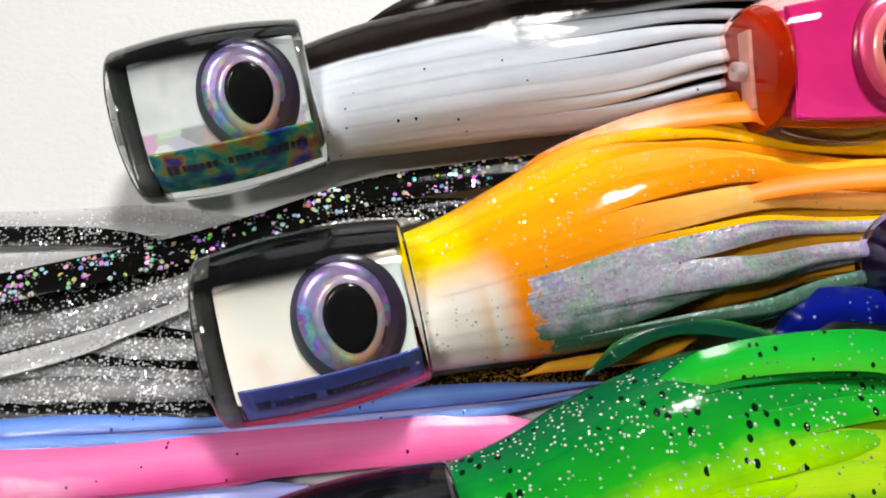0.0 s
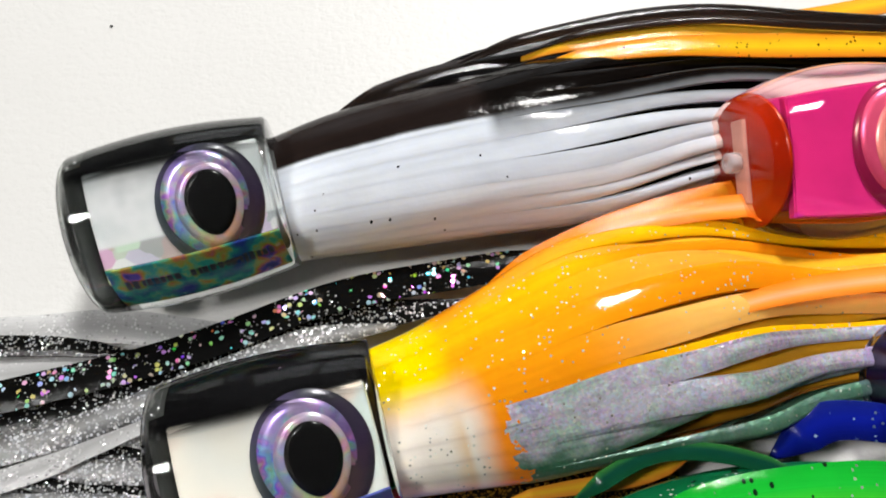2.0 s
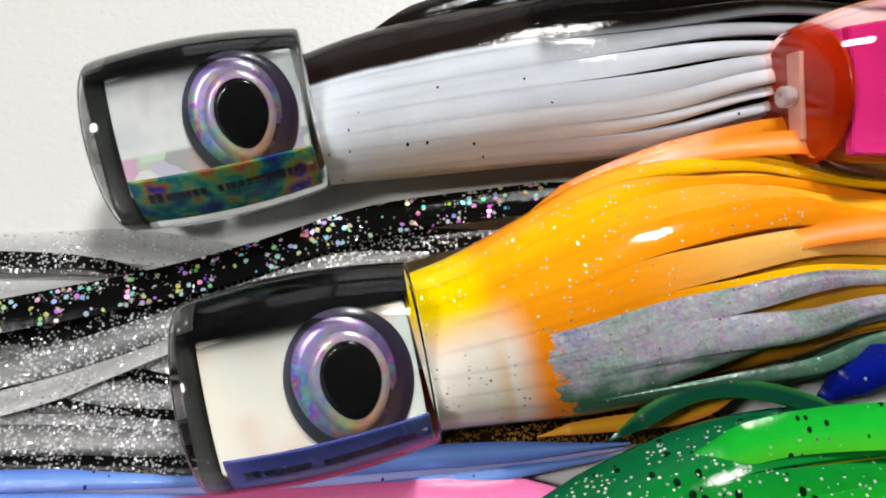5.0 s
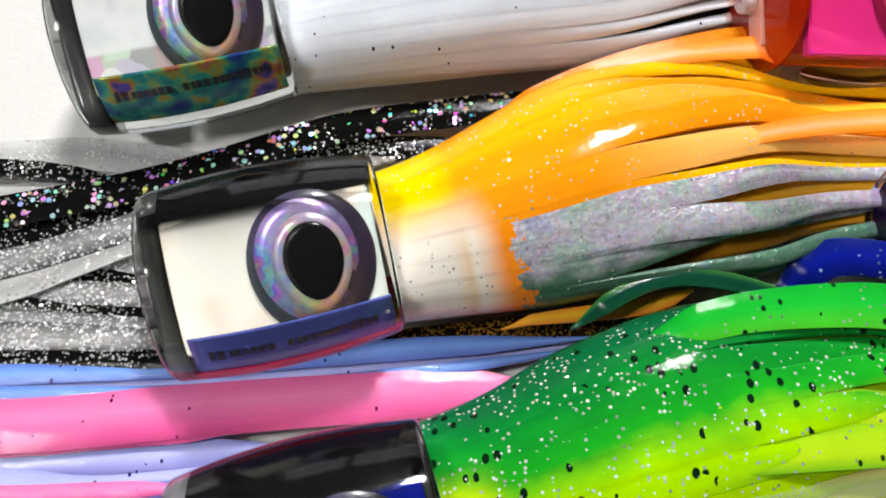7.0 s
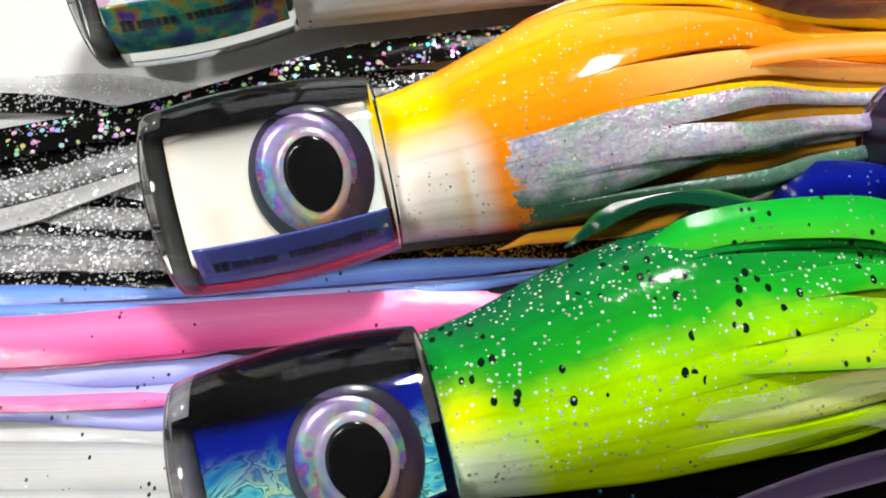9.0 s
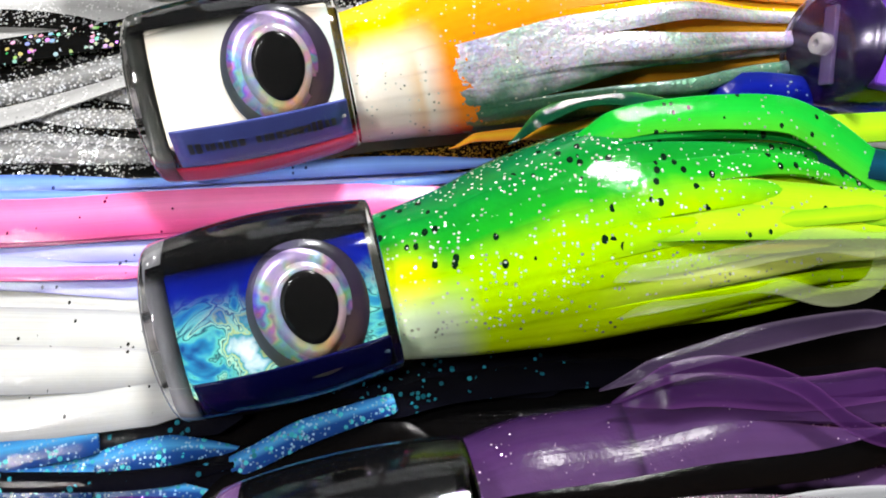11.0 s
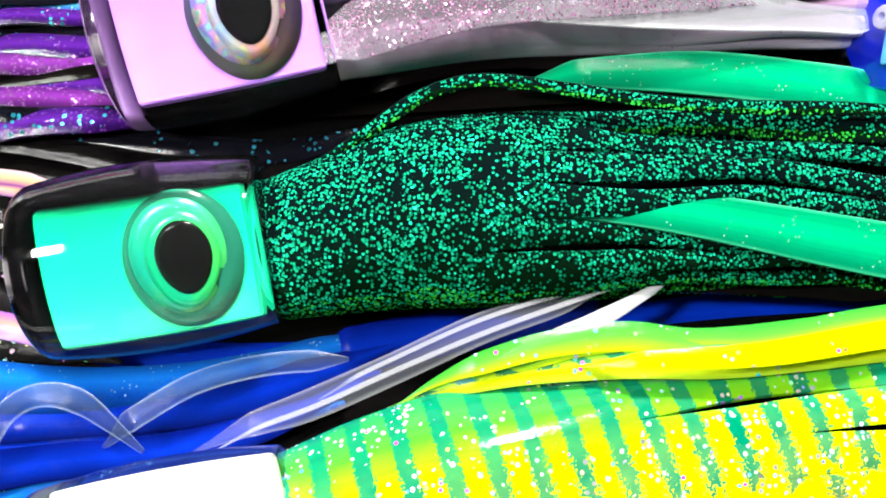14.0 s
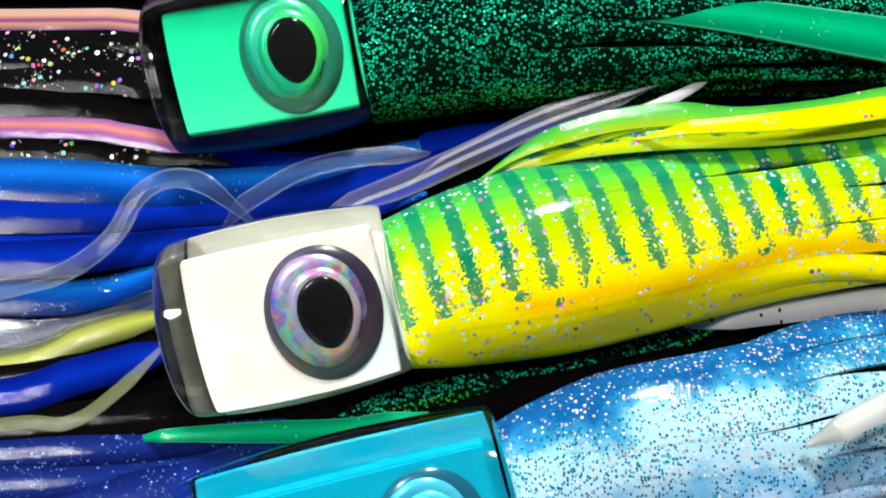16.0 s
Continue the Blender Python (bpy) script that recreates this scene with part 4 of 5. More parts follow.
GREEN_V = vinyl("green_speckled_strand", [(0.0, (0.005, 0.3, 0.02)), (0.5, (0.01, 0.42, 0.03)), (1.0, (0.06, 0.5, 0.02))], specks=(600, 0.3, 0.12, (0.005, 0.02, 0.008)), glitter=[(1000, 0.3, 0.15, (0.7, 0.9, 0.7))], gloss=0.16)
LIME_V = vinyl("lime_strand", [(0.0, (0.18, 0.45, 0.01)), (0.6, (0.38, 0.6, 0.01)), (1.0, (0.2, 0.45, 0.01))], alpha=0.8)
TEAL_V = vinyl("dark_teal_strand", [(0.0, (0.003, 0.03, 0.04)), (0.5, (0.005, 0.05, 0.09)), (1.0, (0.003, 0.02, 0.04))], gloss=0.25)
DARK_GREEN_V = vinyl("dark_green_strand", [(0.0, (0.02, 0.12, 0.02)), (0.4, (0.003, 0.04, 0.025)), (1.0, (0.004, 0.05, 0.02))], gloss=0.25)
BLUE_V = vinyl("deep_blue_strand", [(0.0, (0.005, 0.01, 0.12)), (0.5, (0.003, 0.008, 0.2)), (1.0, (0.002, 0.004, 0.08))], glitter=[(1100, 0.35, 0.08, (0.4, 0.6, 0.95))], gloss=0.08)
FROST_V = vinyl("frosted_clear_strand", [(0.0, (0.4, 0.48, 0.2)), (1.0, (0.45, 0.5, 0.3))], alpha=0.14, rough=0.15)
# Pale outer bands paint the bright rim of the clear vinyl.
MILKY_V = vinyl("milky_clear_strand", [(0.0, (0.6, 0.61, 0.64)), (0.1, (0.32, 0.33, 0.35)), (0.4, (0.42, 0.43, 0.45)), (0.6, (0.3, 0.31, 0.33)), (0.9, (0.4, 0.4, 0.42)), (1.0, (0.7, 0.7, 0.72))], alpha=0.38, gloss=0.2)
rib(l3, [(36.6, 39.5), (56.0, 45.4), (78.9, 47.5), (90.0, 46.0), (101.9, 38.8), (115.1, 32.9)], (26, 27, 22, 16), (6, 9, 8), GREEN_V)
rib(l3, [(49.8, 39.8), (76.0, 41.4), (107.3, 39.2), (128.6, 38.4)], 20, (4, 7, 7), TEAL_V)
rib(l3, [(70.2, 42.3), (86.4, 47.5), (109.5, 50.1), (131.9, 51.4)], 18, 7, LIME_V)
rib(l3, [(70.4, 55.3), (81.7, 61.5), (97.9, 60.4), (116.3, 58.7)], 14, 8, BLUE_V)
rib(l3, [(28.9, 46.2), (43.8, 54.2), (57.4, 54.8), (73.0, 51.1)], (18, 19, 16), 3.5, DARK_GREEN_V)
rib(l3, [(40.0, 11.8), (60.9, 14.3), (83.7, 19.9), (94.7, 19.4), (103.0, 22.9)], 26, (3, 5, 5), FROST_V)
rib(l3, [(41.1, 5.4), (61.1, 10.3), (75.8, 13.6), (88.7, 11.5), (98.3, 15.2), (101.9, 23.8), (94.2, 23.6), (84.3, 18.5)], (22, 18, 16), 3.6, FROST_V)
rib(l3, [(50.7, 18.9), (73.7, 23.1), (91.2, 26.0), (105.2, 28.8)], (27, 26, 22), 3.4, LIME_V)

LIME_LEAF = vinyl("lime_speckled_strand", [(0.0, (0.2, 0.5, 0.01)), (0.3, (0.36, 0.64, 0.01)), (0.7, (0.42, 0.66, 0.01)), (1.0, (0.16, 0.45, 0.01))], specks=(500, 0.28, 0.14, (0.005, 0.03, 0.005)), glitter=[(1000, 0.3, 0.1, (0.8, 0.9, 0.7))])
rib(l3, [(33.6, 22.6), (42.2, 25.1), (51.9, 28.0), (62.7, 29.7), (75.4, 28.3), (98.7, 28.5), (112.8, 28.2)], (27, 28, 26, 20), (4, 9, 7), LIME_LEAF, arch=0.1, thick=0.5)
rib(l3, [(35.6, 18.3), (48.2, 20.3), (64.1, 22.4), (80.1, 24.2), (98.2, 26.1), (112.5, 27.1)], (27, 28, 25, 19), (3, 8, 8), LIME_LEAF, arch=0.1, thick=0.5)
rib(l3, [(53.6, 17.1), (67.5, 18.8), (80.4, 20.8), (93.7, 23.8)], (26, 24, 20), (2, 4, 3), vinyl("amber_green_strand", [(0.0, (0.5, 0.4, 0.01)), (0.5, (0.7, 0.4, 0.02)), (1.0, (0.4, 0.5, 0.01))]), arch=0.1, thick=0.5)

# Purple and smoky clear strands: edge glints painted as lighter outer bands.
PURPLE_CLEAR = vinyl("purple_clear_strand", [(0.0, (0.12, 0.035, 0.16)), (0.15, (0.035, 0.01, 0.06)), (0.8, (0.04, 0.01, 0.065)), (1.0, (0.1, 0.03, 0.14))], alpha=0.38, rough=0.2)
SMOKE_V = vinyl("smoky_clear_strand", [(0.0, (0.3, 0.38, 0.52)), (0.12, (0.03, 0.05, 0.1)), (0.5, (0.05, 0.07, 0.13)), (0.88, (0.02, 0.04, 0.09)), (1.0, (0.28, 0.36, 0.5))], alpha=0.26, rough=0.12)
PINK_GLIT = vinyl("clear_strand_pink_glitter", [(0.0, (0.2, 0.17, 0.2)), (1.0, (0.24, 0.21, 0.25))], alpha=0.25, gloss=0.15, along=[(-1, 0.007, (0.7, 0.7, 0.72), -1.0, 2.0)], glitter=[(1900, 0.42, 0.42, (0.6, 0.22, 0.46)), (2100, 0.36, 0.2, (0.8, 0.7, 0.78))])
MAGENTA_GLIT = vinyl("dark_strand_magenta_glitter", [(0.0, (0.03, 0.005, 0.03)), (1.0, (0.06, 0.02, 0.06))], glitter=[(1500, 0.42, 0.5, (0.7, 0.4, 0.6))])
EMERALD_V = vinyl("emerald_strand", [(0.0, (0.02, 0.36, 0.16)), (0.08, (0.0, 0.2, 0.08)), (0.5, (0.0, 0.33, 0.13)), (0.7, (0.0, 0.24, 0.1)), (0.93, (0.0, 0.16, 0.07)), (1.0, (0.02, 0.3, 0.14))], glitter=[(1500, 0.3, 0.05, (0.3, 0.9, 0.6))])
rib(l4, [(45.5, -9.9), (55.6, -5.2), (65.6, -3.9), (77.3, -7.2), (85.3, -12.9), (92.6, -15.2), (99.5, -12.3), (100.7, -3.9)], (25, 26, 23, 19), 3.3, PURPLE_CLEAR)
# Lighter edges here are painted glints too.
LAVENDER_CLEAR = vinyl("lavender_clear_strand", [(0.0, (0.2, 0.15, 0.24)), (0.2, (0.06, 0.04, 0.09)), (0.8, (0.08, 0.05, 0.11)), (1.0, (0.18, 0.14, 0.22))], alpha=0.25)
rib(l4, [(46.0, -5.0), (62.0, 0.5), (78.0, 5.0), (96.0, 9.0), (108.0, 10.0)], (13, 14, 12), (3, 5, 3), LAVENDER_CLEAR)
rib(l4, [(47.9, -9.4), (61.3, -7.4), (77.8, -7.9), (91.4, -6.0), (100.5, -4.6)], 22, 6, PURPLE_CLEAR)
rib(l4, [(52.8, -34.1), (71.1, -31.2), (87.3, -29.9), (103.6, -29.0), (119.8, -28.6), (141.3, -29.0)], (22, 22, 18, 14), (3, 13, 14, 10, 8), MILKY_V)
rib(l4, [(17.1, -42.5), (25.3, -40.3), (32.6, -38.3), (47.5, -33.8), (61.4, -31.6), (76.5, -30.6), (92.5, -29.7), (108.0, -29.2)], (18, 21, 23, 24, 24, 22.5, 19), (12, 13, 13, 13, 12, 8, 3), PINK_GLIT, sink=0, arch=0.2)
rib(l4, [(15.1, -32.3), (20.9, -30.4), (27.2, -28.3), (44.5, -25.6), (61.0, -22.6), (83.2, -19.2), (100.8, -13.2), (121.7, -2.9)], (21, 24, 24, 22, 16), (4, 4.5, 5), BLACK_V, sink=1, ends=(0.9, 0.2))
rib(l4, [(83.3, -20.9), (98.0, -15.2), (114.4, -8.6), (142.7, 0.4)], 14, 9, MAGENTA_GLIT)
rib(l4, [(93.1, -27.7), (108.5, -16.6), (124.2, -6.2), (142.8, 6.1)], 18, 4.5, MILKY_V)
rib(l4, [(107.8, -21.6), (125.3, -8.7), (144.1, 3.7)], 17, 8, vinyl("grey_glitter_strand", [(0.0, (0.3, 0.3, 0.3)), (1.0, (0.4, 0.4, 0.4))], glitter=[(1600, 0.4, 0.5, (0.8, 0.8, 0.8))], alpha=0.8))
rib(l4, [(27.3, -44.2), (56.2, -37.2), (73.0, -37.1), (87.8, -35.8), (97.4, -31.6)], 10, 4.5, BLACK_V)
rib(l4, [(56.2, -24.7), (68.8, -21.5), (82.7, -17.8), (98.0, -12.4), (119.0, -5.1)], (13, 15, 15), (6, 11, 12), MAGENTA_GLIT)
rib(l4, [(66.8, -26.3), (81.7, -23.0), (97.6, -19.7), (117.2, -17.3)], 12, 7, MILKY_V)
rib(l5, [(60.0, -42.5), (78.0, -41.0), (98.5, -40.6), (121.3, -43.0), (147.4, -47.0)], 12, (4, 10, 11), EMERALD_V)
rib(l5, [(51.8, -76.1), (69.3, -73.5), (89.7, -74.2), (116.4, -78.2), (139.1, -81.6)], (22, 20, 17), (1.5, 6, 10, 11), EMERALD_V)
rib(l5, [(19.5, -66.4), (33.0, -59.6), (43.6, -52.3), (54.4, -49.6), (70.5, -51.3), (91.9, -53.4), (120.6, -53.1), (140.1, -52.8)], (20, 23, 20), 2.8, GREEN_GLIT)
rib(l5, [(62.3, -58.5), (91.7, -55.2), (120.2, -55.6), (139.5, -55.2)], 18, (2, 6, 6), GREEN_GLIT)
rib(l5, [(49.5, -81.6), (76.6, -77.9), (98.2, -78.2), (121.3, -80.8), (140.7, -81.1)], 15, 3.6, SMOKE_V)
rib(l5, [(60.5, -75.0), (82.3, -75.2), (104.2, -73.6), (122.4, -74.4)], 15, 6, EMERALD_V)
rib(l5, [(42.1, -89.0), (60.4, -85.3), (82.2, -83.1), (109.2, -83.2), (135.9, -85.0)], 10, 6, BLACK_V)

GREEN_CLEAR = vinyl("green_clear_strand", [(0.0, (0.03, 0.3, 0.03)), (0.5, (0.1, 0.5, 0.04)), (1.0, (0.45, 0.6, 0.0))], alpha=0.75, glitter=[(900, 0.35, 0.08, None)])
GREEN_LEMON = vinyl("green_lemon_strand", [(0.0, (0.02, 0.3, 0.05)), (0.4, (0.2, 0.5, 0.02)), (0.7, (0.6, 0.65, 0.0)), (1.0, (0.3, 0.5, 0.02))], glitter=[(900, 0.38, 0.08, None)], bars=(0.0066, 0.46, 0.1, 0.6, (0.0, 0.15, 0.075)))
LEMON_V = vinyl("lemon_strand", [(0.0, (0.5, 0.6, 0.0)), (0.5, (0.8, 0.72, 0.0)), (1.0, (0.6, 0.6, 0.0))], glitter=[(900, 0.35, 0.06, None)])
rib(l6, [(40.9, -107.8), (46.3, -104.8), (53.8, -102.0), (65.7, -98.4), (78.7, -96.7), (92.5, -97.6), (118.2, -94.1), (138.1, -90.6)], (19, 21, 20, 18), (2, 5, 6), GREEN_CLEAR)
rib(l6, [(38.8, -108.5), (48.5, -105.4), (60.4, -102.7), (76.7, -100.8), (95.0, -100.2), (118.7, -96.9), (138.8, -93.1)], (17, 19, 20, 18), (3, 6, 7), GREEN_LEMON)
rib(l6, [(69.8, -101.9), (83.6, -101.2), (99.6, -100.0), (117.8, -96.5), (137.8, -92.4)], (24, 24, 21), (2, 4, 5), LEMON_V)
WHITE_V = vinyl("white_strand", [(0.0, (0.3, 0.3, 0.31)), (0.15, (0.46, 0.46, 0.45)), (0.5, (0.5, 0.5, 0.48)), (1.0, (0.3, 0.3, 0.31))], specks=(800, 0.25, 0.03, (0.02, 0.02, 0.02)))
rib(l6, [(52.6, -105.2), (67.8, -99.3), (84.0, -97.0), (100.0, -96.4), (118.4, -92.7), (138.4, -89.3)], 20, 3.4, GREEN_CLEAR)
rib(l7, [(80.6, -134.6), (97.8, -132.3), (118.1, -129.8), (132.5, -127.6)], 9, 5, WHITE_V)
rib(l7, [(93.7, -158.2), (101.7, -154.0), (108.6, -150.7), (122.2, -144.0)], 26, 4, WHITE_V)

# ---- lures whose heads lie out of view: their skirts ----
LEFT = "skirts of the next lures"
SILVER_V = vinyl("silver_glitter_strand", [(0.0, (0.06, 0.06, 0.06)), (0.5, (0.24, 0.24, 0.24)), (1.0, (0.05, 0.05, 0.05))], glitter=[(1500, 0.5, 0.75, (0.95, 0.95, 0.95)), (1100, 0.4, 0.2, (1, 1, 1))], flake_metal=0.25)
SILVER_CLEAR = vinyl("clear_strand_silver_glitter", [(0.0, (0.6, 0.6, 0.6)), (0.5, (0.42, 0.42, 0.42)), (1.0, (0.65, 0.65, 0.65))], alpha=0.6, glitter=[(1500, 0.45, 0.45, (0.95, 0.95, 0.95))], flake_metal=0.25)
BLACK_SILVER = vinyl("black_strand_silver_glitter", [(0.0, (0.003, 0.003, 0.003)), (1.0, (0.004, 0.004, 0.004))], glitter=[(1600, 0.45, 0.45, (0.85, 0.85, 0.85))], gloss=0.1)
BLACK_HOLO = vinyl("black_strand_rainbow_flakes", [(0.0, (0.0025, 0.0025, 0.0025)), (1.0, (0.004, 0.004, 0.004))], glitter=[(900, 0.5, 0.3, None), (1700, 0.4, 0.15, (0.6, 0.6, 0.6))], gloss=0.1)
GOLD_GLIT = vinyl("black_strand_gold_glitter", [(0.0, (0.008, 0.004, 0.002)), (1.0, (0.008, 0.004, 0.002))], glitter=[(1700, 0.48, 0.7, (0.55, 0.28, 0.03))])
la = thing("fishing_lure", "fishing lure skirt of silver glitter and black rainbow-flake strands", "fishing lure", LEFT, (-110, 70))
fan(la, [(-162.2, 63.6), (-99.7, 66.1), (-73.9, 64.0), (-38.1, 59.9)], [(-152.3, 38.8), (-93.3, 39.7), (-69.5, 39.8), (-36.1, 39.2)], (4, 5, 6), [SILVER_V, BLACK_SILVER, SILVER_V, BLACK_SILVER, SILVER_V, SILVER_V, BLACK_SILVER], 3, wave=0.6)
rib(la, [(-159.3, 84.8), (-95.1, 86.1), (-72.2, 87.5), (-52.6, 85.2), (-28.0, 80.2)], 4, 8, SILVER_CLEAR)
rib(la, [(-158.0, 81.5), (-94.2, 82.6), (-75.0, 81.8), (-59.4, 79.7)], 5.5, (5, 5, 2), BLACK_SILVER)
rib(la, [(-154.4, 72.4), (-105.1, 75.5), (-80.5, 77.7), (-56.0, 82.6)], 4, 6, SILVER_CLEAR)
rib(la, [(-145.0, 57.5), (-89.2, 70.4), (-60.1, 77.5), (-42.4, 83.3), (-18.1, 92.5), (7.2, 97.3), (26.5, 100.1), (45.9, 102.5)], 8, 7.5, BLACK_HOLO)
rib(la, [(-146.2, 56.2), (-89.1, 65.5), (-66.0, 71.2), (-42.4, 79.1), (-11.8, 87.8), (13.5, 91.4)], 6, 7, BLACK_SILVER)
rib(la, [(-139.9, 44.8), (-86.4, 58.5), (-64.2, 65.9), (-41.5, 75.3), (-23.7, 82.0), (-5.3, 85.0)], 8.5, 6, SILVER_V)
rib(la, [(-137.4, 38.4), (-85.0, 52.9), (-69.0, 59.5), (-52.5, 67.5), (-35.5, 75.8)], 8, 5, SILVER_CLEAR)
rib(la, [(-18.2, 42.7), (2.5, 46.1), (19.2, 48.1), (37.3, 51.0), (53.4, 53.0)], 4, 7, GOLD_GLIT)

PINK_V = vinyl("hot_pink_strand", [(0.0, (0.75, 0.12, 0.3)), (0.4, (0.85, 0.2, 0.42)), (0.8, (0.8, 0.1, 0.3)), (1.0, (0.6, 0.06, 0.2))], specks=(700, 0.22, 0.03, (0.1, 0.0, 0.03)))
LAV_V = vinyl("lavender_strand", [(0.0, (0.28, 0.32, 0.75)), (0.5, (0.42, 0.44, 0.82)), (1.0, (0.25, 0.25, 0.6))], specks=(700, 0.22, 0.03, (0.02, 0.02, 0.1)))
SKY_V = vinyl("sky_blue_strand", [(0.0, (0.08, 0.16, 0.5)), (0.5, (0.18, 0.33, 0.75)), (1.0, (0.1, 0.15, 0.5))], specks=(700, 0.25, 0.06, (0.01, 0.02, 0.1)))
lb = thing("fishing_lure", "fishing lure skirt of blue, pink and lavender strands", "fishing lure", LEFT, (-95, 15))
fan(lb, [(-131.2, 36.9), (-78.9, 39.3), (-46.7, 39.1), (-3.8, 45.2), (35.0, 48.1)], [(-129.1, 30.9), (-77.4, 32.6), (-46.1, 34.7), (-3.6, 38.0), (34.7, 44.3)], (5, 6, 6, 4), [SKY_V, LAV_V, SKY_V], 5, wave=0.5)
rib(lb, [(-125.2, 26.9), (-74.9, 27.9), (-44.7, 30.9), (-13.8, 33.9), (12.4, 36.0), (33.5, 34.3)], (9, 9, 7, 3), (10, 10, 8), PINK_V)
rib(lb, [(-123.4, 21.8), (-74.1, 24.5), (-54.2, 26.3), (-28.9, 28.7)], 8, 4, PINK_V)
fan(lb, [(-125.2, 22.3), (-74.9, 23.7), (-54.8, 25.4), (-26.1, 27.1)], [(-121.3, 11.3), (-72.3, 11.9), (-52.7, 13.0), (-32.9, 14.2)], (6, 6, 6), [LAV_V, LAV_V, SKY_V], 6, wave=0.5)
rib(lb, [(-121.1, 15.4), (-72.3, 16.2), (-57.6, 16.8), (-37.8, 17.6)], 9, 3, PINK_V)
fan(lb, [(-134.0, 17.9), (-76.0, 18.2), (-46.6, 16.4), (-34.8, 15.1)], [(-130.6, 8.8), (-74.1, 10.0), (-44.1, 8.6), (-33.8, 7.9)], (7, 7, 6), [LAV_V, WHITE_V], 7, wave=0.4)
lw = thing("fishing_lure", "fishing lure skirt of white black-speckled strands", "fishing lure", LEFT, (-90, -20))
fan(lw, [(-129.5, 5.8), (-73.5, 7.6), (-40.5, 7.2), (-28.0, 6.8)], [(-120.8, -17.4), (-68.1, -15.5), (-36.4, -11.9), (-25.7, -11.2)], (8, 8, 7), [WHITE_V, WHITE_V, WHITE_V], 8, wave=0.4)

BLUE_HOLO = vinyl("blue_strand_teal_flakes", [(0.0, (0.01, 0.07, 0.25)), (0.35, (0.05, 0.24, 0.48)), (0.6, (0.01, 0.05, 0.2)), (1.0, (0.006, 0.03, 0.14))], glitter=[(900, 0.45, 0.26, (0.08, 0.75, 0.85)), (1500, 0.4, 0.45, (0.35, 0.6, 0.9))], flake_metal=0.15)
BLACK_TEAL = vinyl("black_strand_teal_flakes", [(0.0, (0.002, 0.002, 0.003)), (1.0, (0.003, 0.003, 0.006))], glitter=[(900, 0.45, 0.09, (0.03, 0.4, 0.55))], gloss=0.16)
VIOLET_GLIT = vinyl("violet_glitter_strand", [(0.0, (0.012, 0.002, 0.05)), (0.5, (0.06, 0.009, 0.17)), (0.7, (0.03, 0.004, 0.1)), (1.0, (0.012, 0.002, 0.04))], glitter=[(1500, 0.45, 0.4, (0.2, 0.05, 0.38)), (900, 0.4, 0.07, (0.05, 0.6, 0.8))], gloss=0.16)
MAG_V = vinyl("magenta_glitter_strand", [(0.0, (0.03, 0.004, 0.06)), (0.5, (0.14, 0.02, 0.2)), (1.0, (0.03, 0.004, 0.05))], glitter=[(1500, 0.45, 0.5, (0.4, 0.13, 0.5))], gloss=0.16)
lc = thing("fishing_lure", "fishing lure skirt of blue, black and violet glitter strands", "fishing lure", LEFT, (-85, -55))
rib(lc, [(-115.3, -27.6), (-76.0, -21.4), (-66.1, -19.5), (-56.1, -17.4), (-48.5, -15.7)], 8, (6, 6.5, 6), BLUE_HOLO, sink=1, ends=(0.8, 0.85))
rib(lc, [(-56.5, -17.5), (-46.3, -15.0), (-36.0, -12.9), (-22.3, -10.8)], 7, 6, BLACK_TEAL, sink=1)
rib(lc, [(-114.4, -30.1), (-64.7, -25.5), (-55.6, -24.5), (-48.0, -23.7)], 8, 7, BLUE_HOLO, sink=1, ends=(0.8, 0.85))
rib(lc, [(-53.0, -24.4), (-34.4, -23.0), (-22.2, -20.5), (-14.2, -16.4)], 7, 7, BLACK_TEAL, sink=1)
rib(lc, [(-26.0, -21.7), (-19.0, -18.9), (-11.0, -14.6), (-2.7, -11.3), (6.8, -7.9)], (8, 9, 8), (4, 5, 4), BLUE_HOLO, sink=2, ends=(0.8, 0.85))
rib(lc, [(-1.7, -11.4), (13.3, -5.7), (28.7, -2.8), (45.4, -0.5), (62.2, 0.4)], (7, 6, 3), 6, BLACK_TEAL, sink=1)
rib(lc, [(-29.9, -28.5), (-15.3, -22.8), (-3.2, -17.5), (7.2, -15.6), (15.6, -16.3)], 8, 8, BLACK_V, sink=1)
rib(lc, [(-20.8, -8.7), (6.5, -2.3), (23.2, -0.5), (45.8, 0.5)], 3, 11, BLACK_TEAL)
fan(lc, [(-115.8, -22.4), (-60.5, -20.2), (-40.7, -17.6), (-22.9, -15.7)], [(-103.3, -57.4), (-52.5, -56.6), (-32.3, -55.0), (-9.7, -53.8)], (7, 8, 7), [BLUE_HOLO, BLACK_TEAL, BLUE_HOLO, VIOLET_GLIT, BLACK_TEAL, VIOLET_GLIT, MAG_V, BLACK_V, VIOLET_GLIT, MAG_V, BLACK_TEAL, VIOLET_GLIT], 9, wave=0.9)
fan(lc, [(-102.2, -52.3), (-46.8, -52.0), (-18.9, -53.1), (15.5, -55.2), (36.4, -47.0)], [(-99.1, -61.3), (-44.9, -61.0), (-17.0, -66.4), (9.8, -66.3), (31.0, -58.5)], (5, 5, 4), [BLACK_TEAL, BLACK_V, BLACK_V], 10, wave=0.5)

